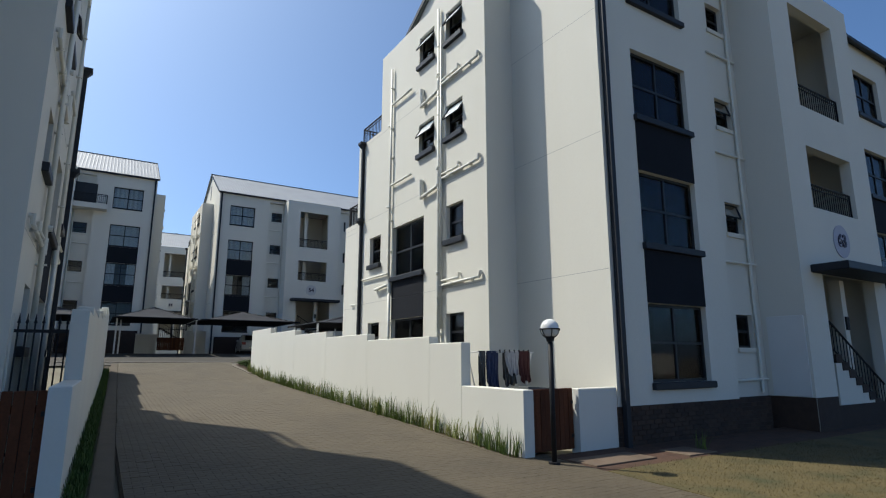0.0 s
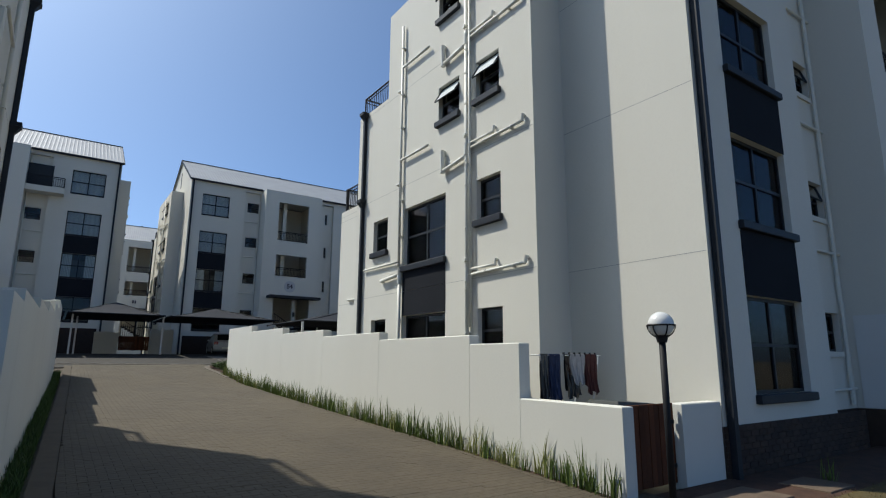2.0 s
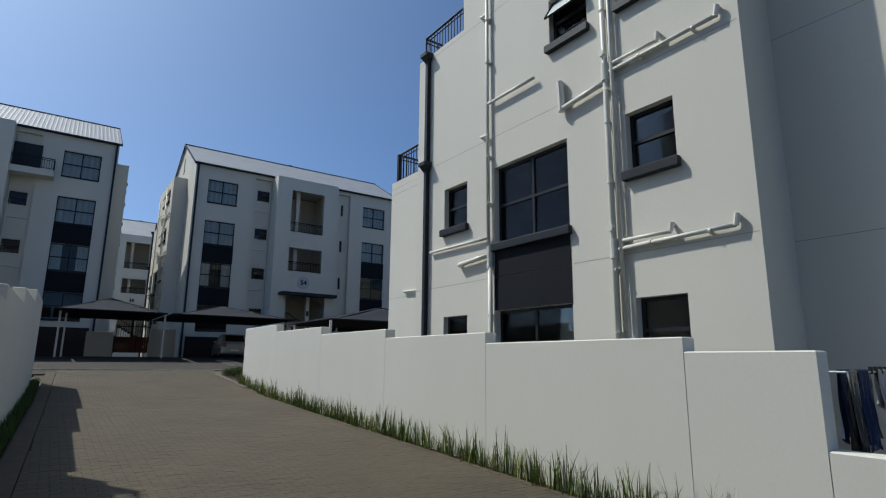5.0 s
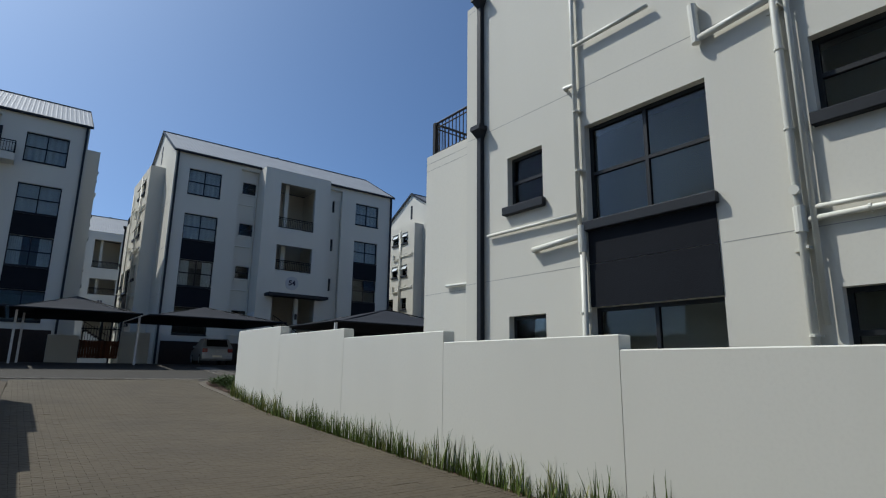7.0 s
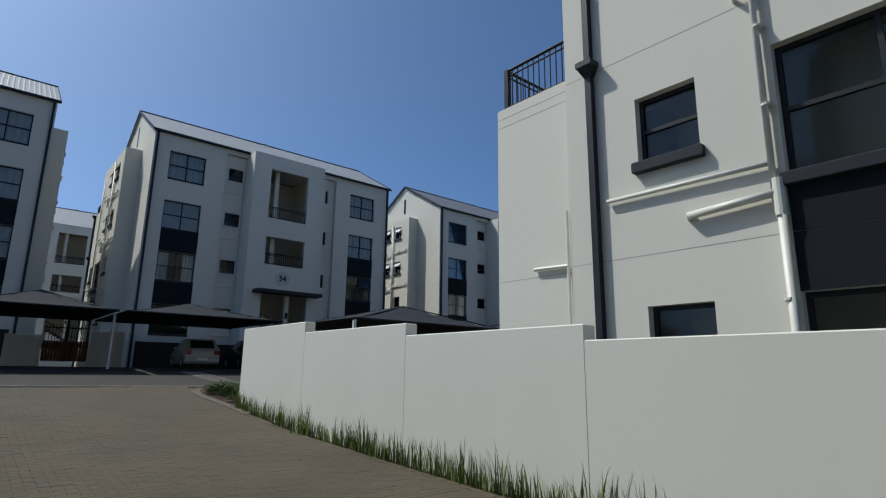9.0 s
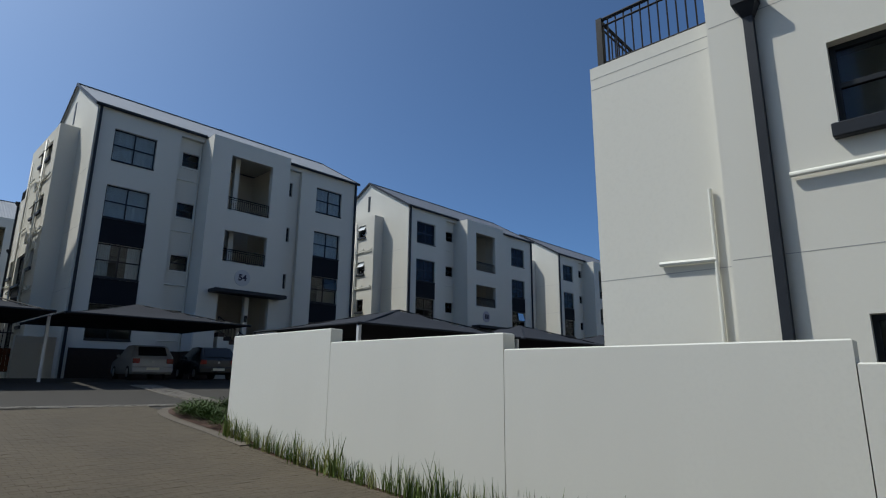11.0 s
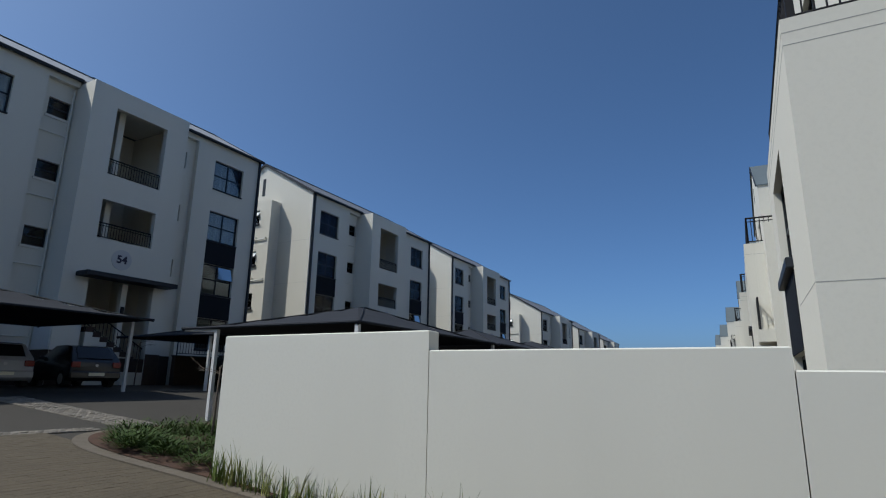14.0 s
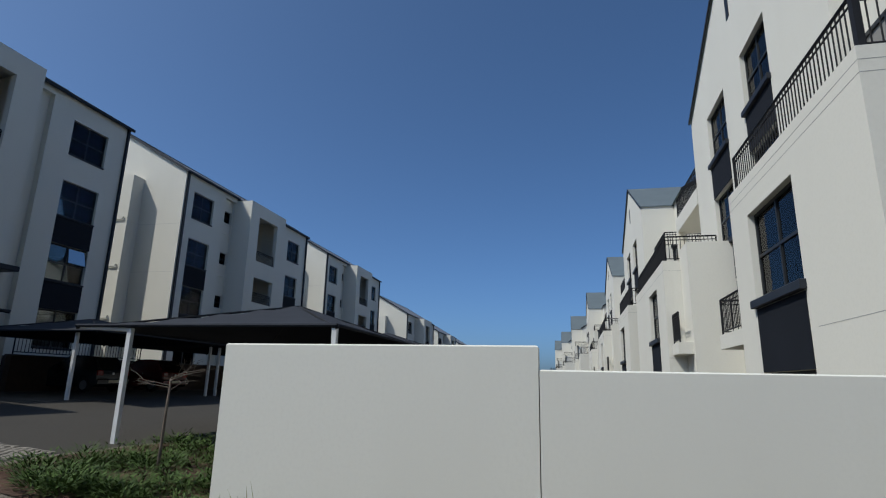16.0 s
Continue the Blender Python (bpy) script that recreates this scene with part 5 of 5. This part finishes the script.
limbless = copy_thing(tree, pose(13.0, 37.2, ground_at(37.2)) @ Matrix.Diagonal((1.1, 1.1, 1.25, 1)))
tagged(limbless, "bare young tree by the entrance path of block 54")

# ---------------------------------------------------------------- retaining wall with railing before the far blocks
ret = thing("retaining_wall", "dark brown brick retaining wall below the far blocks", "garden wall", kind="structure")
part("wall_body", Solid().box(15.0, 46.0, 37.9, 38.12, 1.6, 2.95), BRICK, ret)
part("coping", Solid().box(14.97, 46.03, 37.87, 38.15, 2.95, 3.0, 0.01), MORTAR, ret)
guard = thing("guard_railing", "black steel railing on the brick retaining wall", "railing", pose(0, 0, 0))
railing(guard, (15.1, 38.0), (20.5, 38.0), 3.0, 0.75, 0.13)

# Unseen wall, added behind the camera to close the south and show in reflections.
panel_wall("boundary_wall_south", "added white wall out of view to the south, for window reflections", lambda y: -30.0, 90.0, [(-30.0, -29.8, 2.0)])

# plant and stepping slabs by the plinth
for x, y, w in ((8.3, 5.75, 0.7), (6.7, 5.9, 1.3)):
    tagged(new("garden_slab", Solid().box(x - w / 2, x + w / 2, y - 0.3, y + 0.3, ground_at(y) - 0.05, ground_at(y) + 0.012, 0.006).mesh("garden_slab", SLAB)), "brown-grey concrete slab set in the lawn", "paving slab")
o = new("grass_tuft", tufts[2])
o.location, o.scale = (8.75, 5.75, 0.1), (0.9, 0.9, 0.7)
tagged(o, "small spiky plant by the brick plinth", "plant")
s = Solid()
r = random.Random(17)
for _ in range(15000):
    x, y = r.uniform(6.0, 11.5), r.uniform(1.5, 5.4)
    blade(s, x, y, ground_at(y) - 0.01, r.uniform(0.015, 0.045), r.uniform(0.01, 0.04), r.uniform(0, 6.28), 0.007)
whole("lawn_grass", s, LAWN, "short dry lawn blades", "grass", kind="stuff")

# ---------------------------------------------------------------- brick plinth of the near block
def bricks(root, run, courses, put, mesh_along, limit):
    """Stretcher-bond bricks; the first of them are parts of their own, the rest one joined part."""
    L, Hh = 0.222, 0.073
    rest = Solid()
    k = 0
    for c in range(courses):
        x = -0.11 * (c % 2)
        while x < run:
            a, b = max(x, 0.0), min(x + L - 0.01, run)
            if b - a > 0.03:
                if k < limit and b - a > 0.2:
                    o = part("brick", mesh_along, BRICK, root)
                    o.matrix_local = put(a, c * (Hh + 0.009))
                    k += 1
                else:
                    t = Solid().box(0, b - a, 0, 0.02, 0, Hh, 0.003).moved(put(a, c * (Hh + 0.009)))
                    n = len(rest.v)
                    rest.v += t.v
                    rest.f += [tuple(n + i for i in q) for q in t.f]
            x += L
    ob = part("brickwork", rest, BRICK, root)
    ob["kind"] = "stuff"


stretcher = Solid().box(0, 0.212, 0, 0.02, 0, 0.073, 0.003).mesh("brick", BRICK)
plinth = thing("brick_plinth", "dark brown face-brick plinth under the white block", "brickwork", kind="structure")
part("plinth_backing", Solid().box(7.575, 12.33, 6.489, 6.499, -0.4, 0.82).box(7.568, 7.579, 6.489, 6.72, -0.4, 0.82), MORTAR, plinth)
bricks(plinth, 4.75, 10, lambda a, z: Matrix.Translation((7.575 + a, 6.472, 0.005 + z)), stretcher, 210)
bricks(plinth, 0.22, 10, lambda a, z: Matrix.Translation((7.552, 6.71 - a, 0.005 + z)) @ Matrix.Rotation(-math.pi / 2, 4, "Z"), stretcher, 0)

# ---------------------------------------------------------------- pavers of the driveway
def drive_span(y):
    """The driveway's left and right edge at y."""
    return max(0.30, LEFT(y) + 0.48), (5.26 if y < 23.15 else 5.40) if y > 6.5 else 5.97


drive = thing("driveway", "brown clay-brick paved driveway rising to the parking", "driveway", kind="structure")
paver = Solid().box(0.0015, 0.1985, 0.0015, 0.0985, -0.05, 0.0, 0.003)
paver_mesh = paver.mesh("paver", PAVER)
r = random.Random(9)
rest_v, rest_f, k = [], [], 0
row = 0
y = -3.0
while y < 27.45:
    x = 0.0 + 0.1 * (row % 2)
    slope = (ground_at(y + 0.1) - ground_at(y)) / 0.1
    lo, hi = drive_span(y)
    while x < 6.0:
        a, b = max(x, lo), min(x + 0.2, hi)
        if b - a > 0.03:
            z = ground_at(y) + 0.002 + r.gauss(0, 0.0008)
            m = Matrix.Translation((a, y, z)) @ Matrix.Rotation(math.atan(slope) + r.gauss(0, 0.003), 4, "X") @ Matrix.Rotation(r.gauss(0, 0.004), 4, "Y") @ Matrix.Rotation(r.gauss(0, 0.006), 4, "Z")
            if 6.2 < y < 8.6 and 2.2 < x < 4.9 and k < 145 and b - a > 0.19:
                o = part("paver", paver_mesh, PAVER, drive)
                o.matrix_local = m
                k += 1
            else:
                n = len(rest_v)
                f = (b - a) / 0.2
                rest_v += [tuple(m @ Vector((p[0] * f, p[1], p[2]))) for p in paver.v]
                rest_f += [tuple(n + i for i in q) for q in paver.f[1:]]
        x += 0.2
    y += 0.1
    row += 1
rest = Solid()
rest.v, rest.f = rest_v, rest_f
ob = part("paving", rest, PAVER, drive)
ob["kind"] = "stuff"
# edge course laid end to end along the planting strip, and the pale cobble bands
edge = Solid().box(0.003, 0.097, 0.003, 0.197, -0.05, 0.004, 0.005)
rest = Solid()
y = 6.6
while y < 23.2:
    z = ground_at(y) + 0.002
    t = [(5.26 + px + r.gauss(0, 0.002), y + py, z + pz + (ground_at(y + py) - ground_at(y))) for px, py, pz in edge.v]
    n = len(rest.v)
    rest.v += t
    rest.f += [tuple(n + i for i in q) for q in edge.f[1:]]
    y += 0.2
ob = part("edge_course", rest, PAVER, drive)
ob["kind"] = "stuff"
cob = Solid().box(0.002, 0.098, 0.002, 0.098, -0.05, 0.006, 0.008)
rest = Solid()
for x0, y0, x1, y1, rows in ((-1.5, 28.1, 6.2, 27.42, 3), (7.3, 27.6, 7.25, 32.2, 7)):
    d = Vector((x1 - x0, y1 - y0, 0))
    L = d.length
    d.normalize()
    nn = Vector((-d.y, d.x, 0))
    for i in range(int(L / 0.1)):
        for j in range(rows):
            p = Vector((x0, y0, 0)) + d * (i * 0.1 + 0.05 * (j % 2)) + nn * (j * 0.1)
            ang = math.atan2(d.y, d.x) + r.gauss(0, 0.06)
            m = Matrix.Translation((p.x, p.y, ground_at(p.y) + r.gauss(0.0, 0.003))) @ Matrix.Rotation(ang, 4, "Z")
            n = len(rest.v)
            rest.v += [tuple(m @ Vector(q)) for q in cob.v]
            rest.f += [tuple(n + i2 for i2 in q) for q in cob.f[1:]]
ob = tagged(new("cobble_band", rest.mesh("cobble_band", COBBLE)), "pale rough cobble bands across the parking entrance", "paving", kind="stuff")
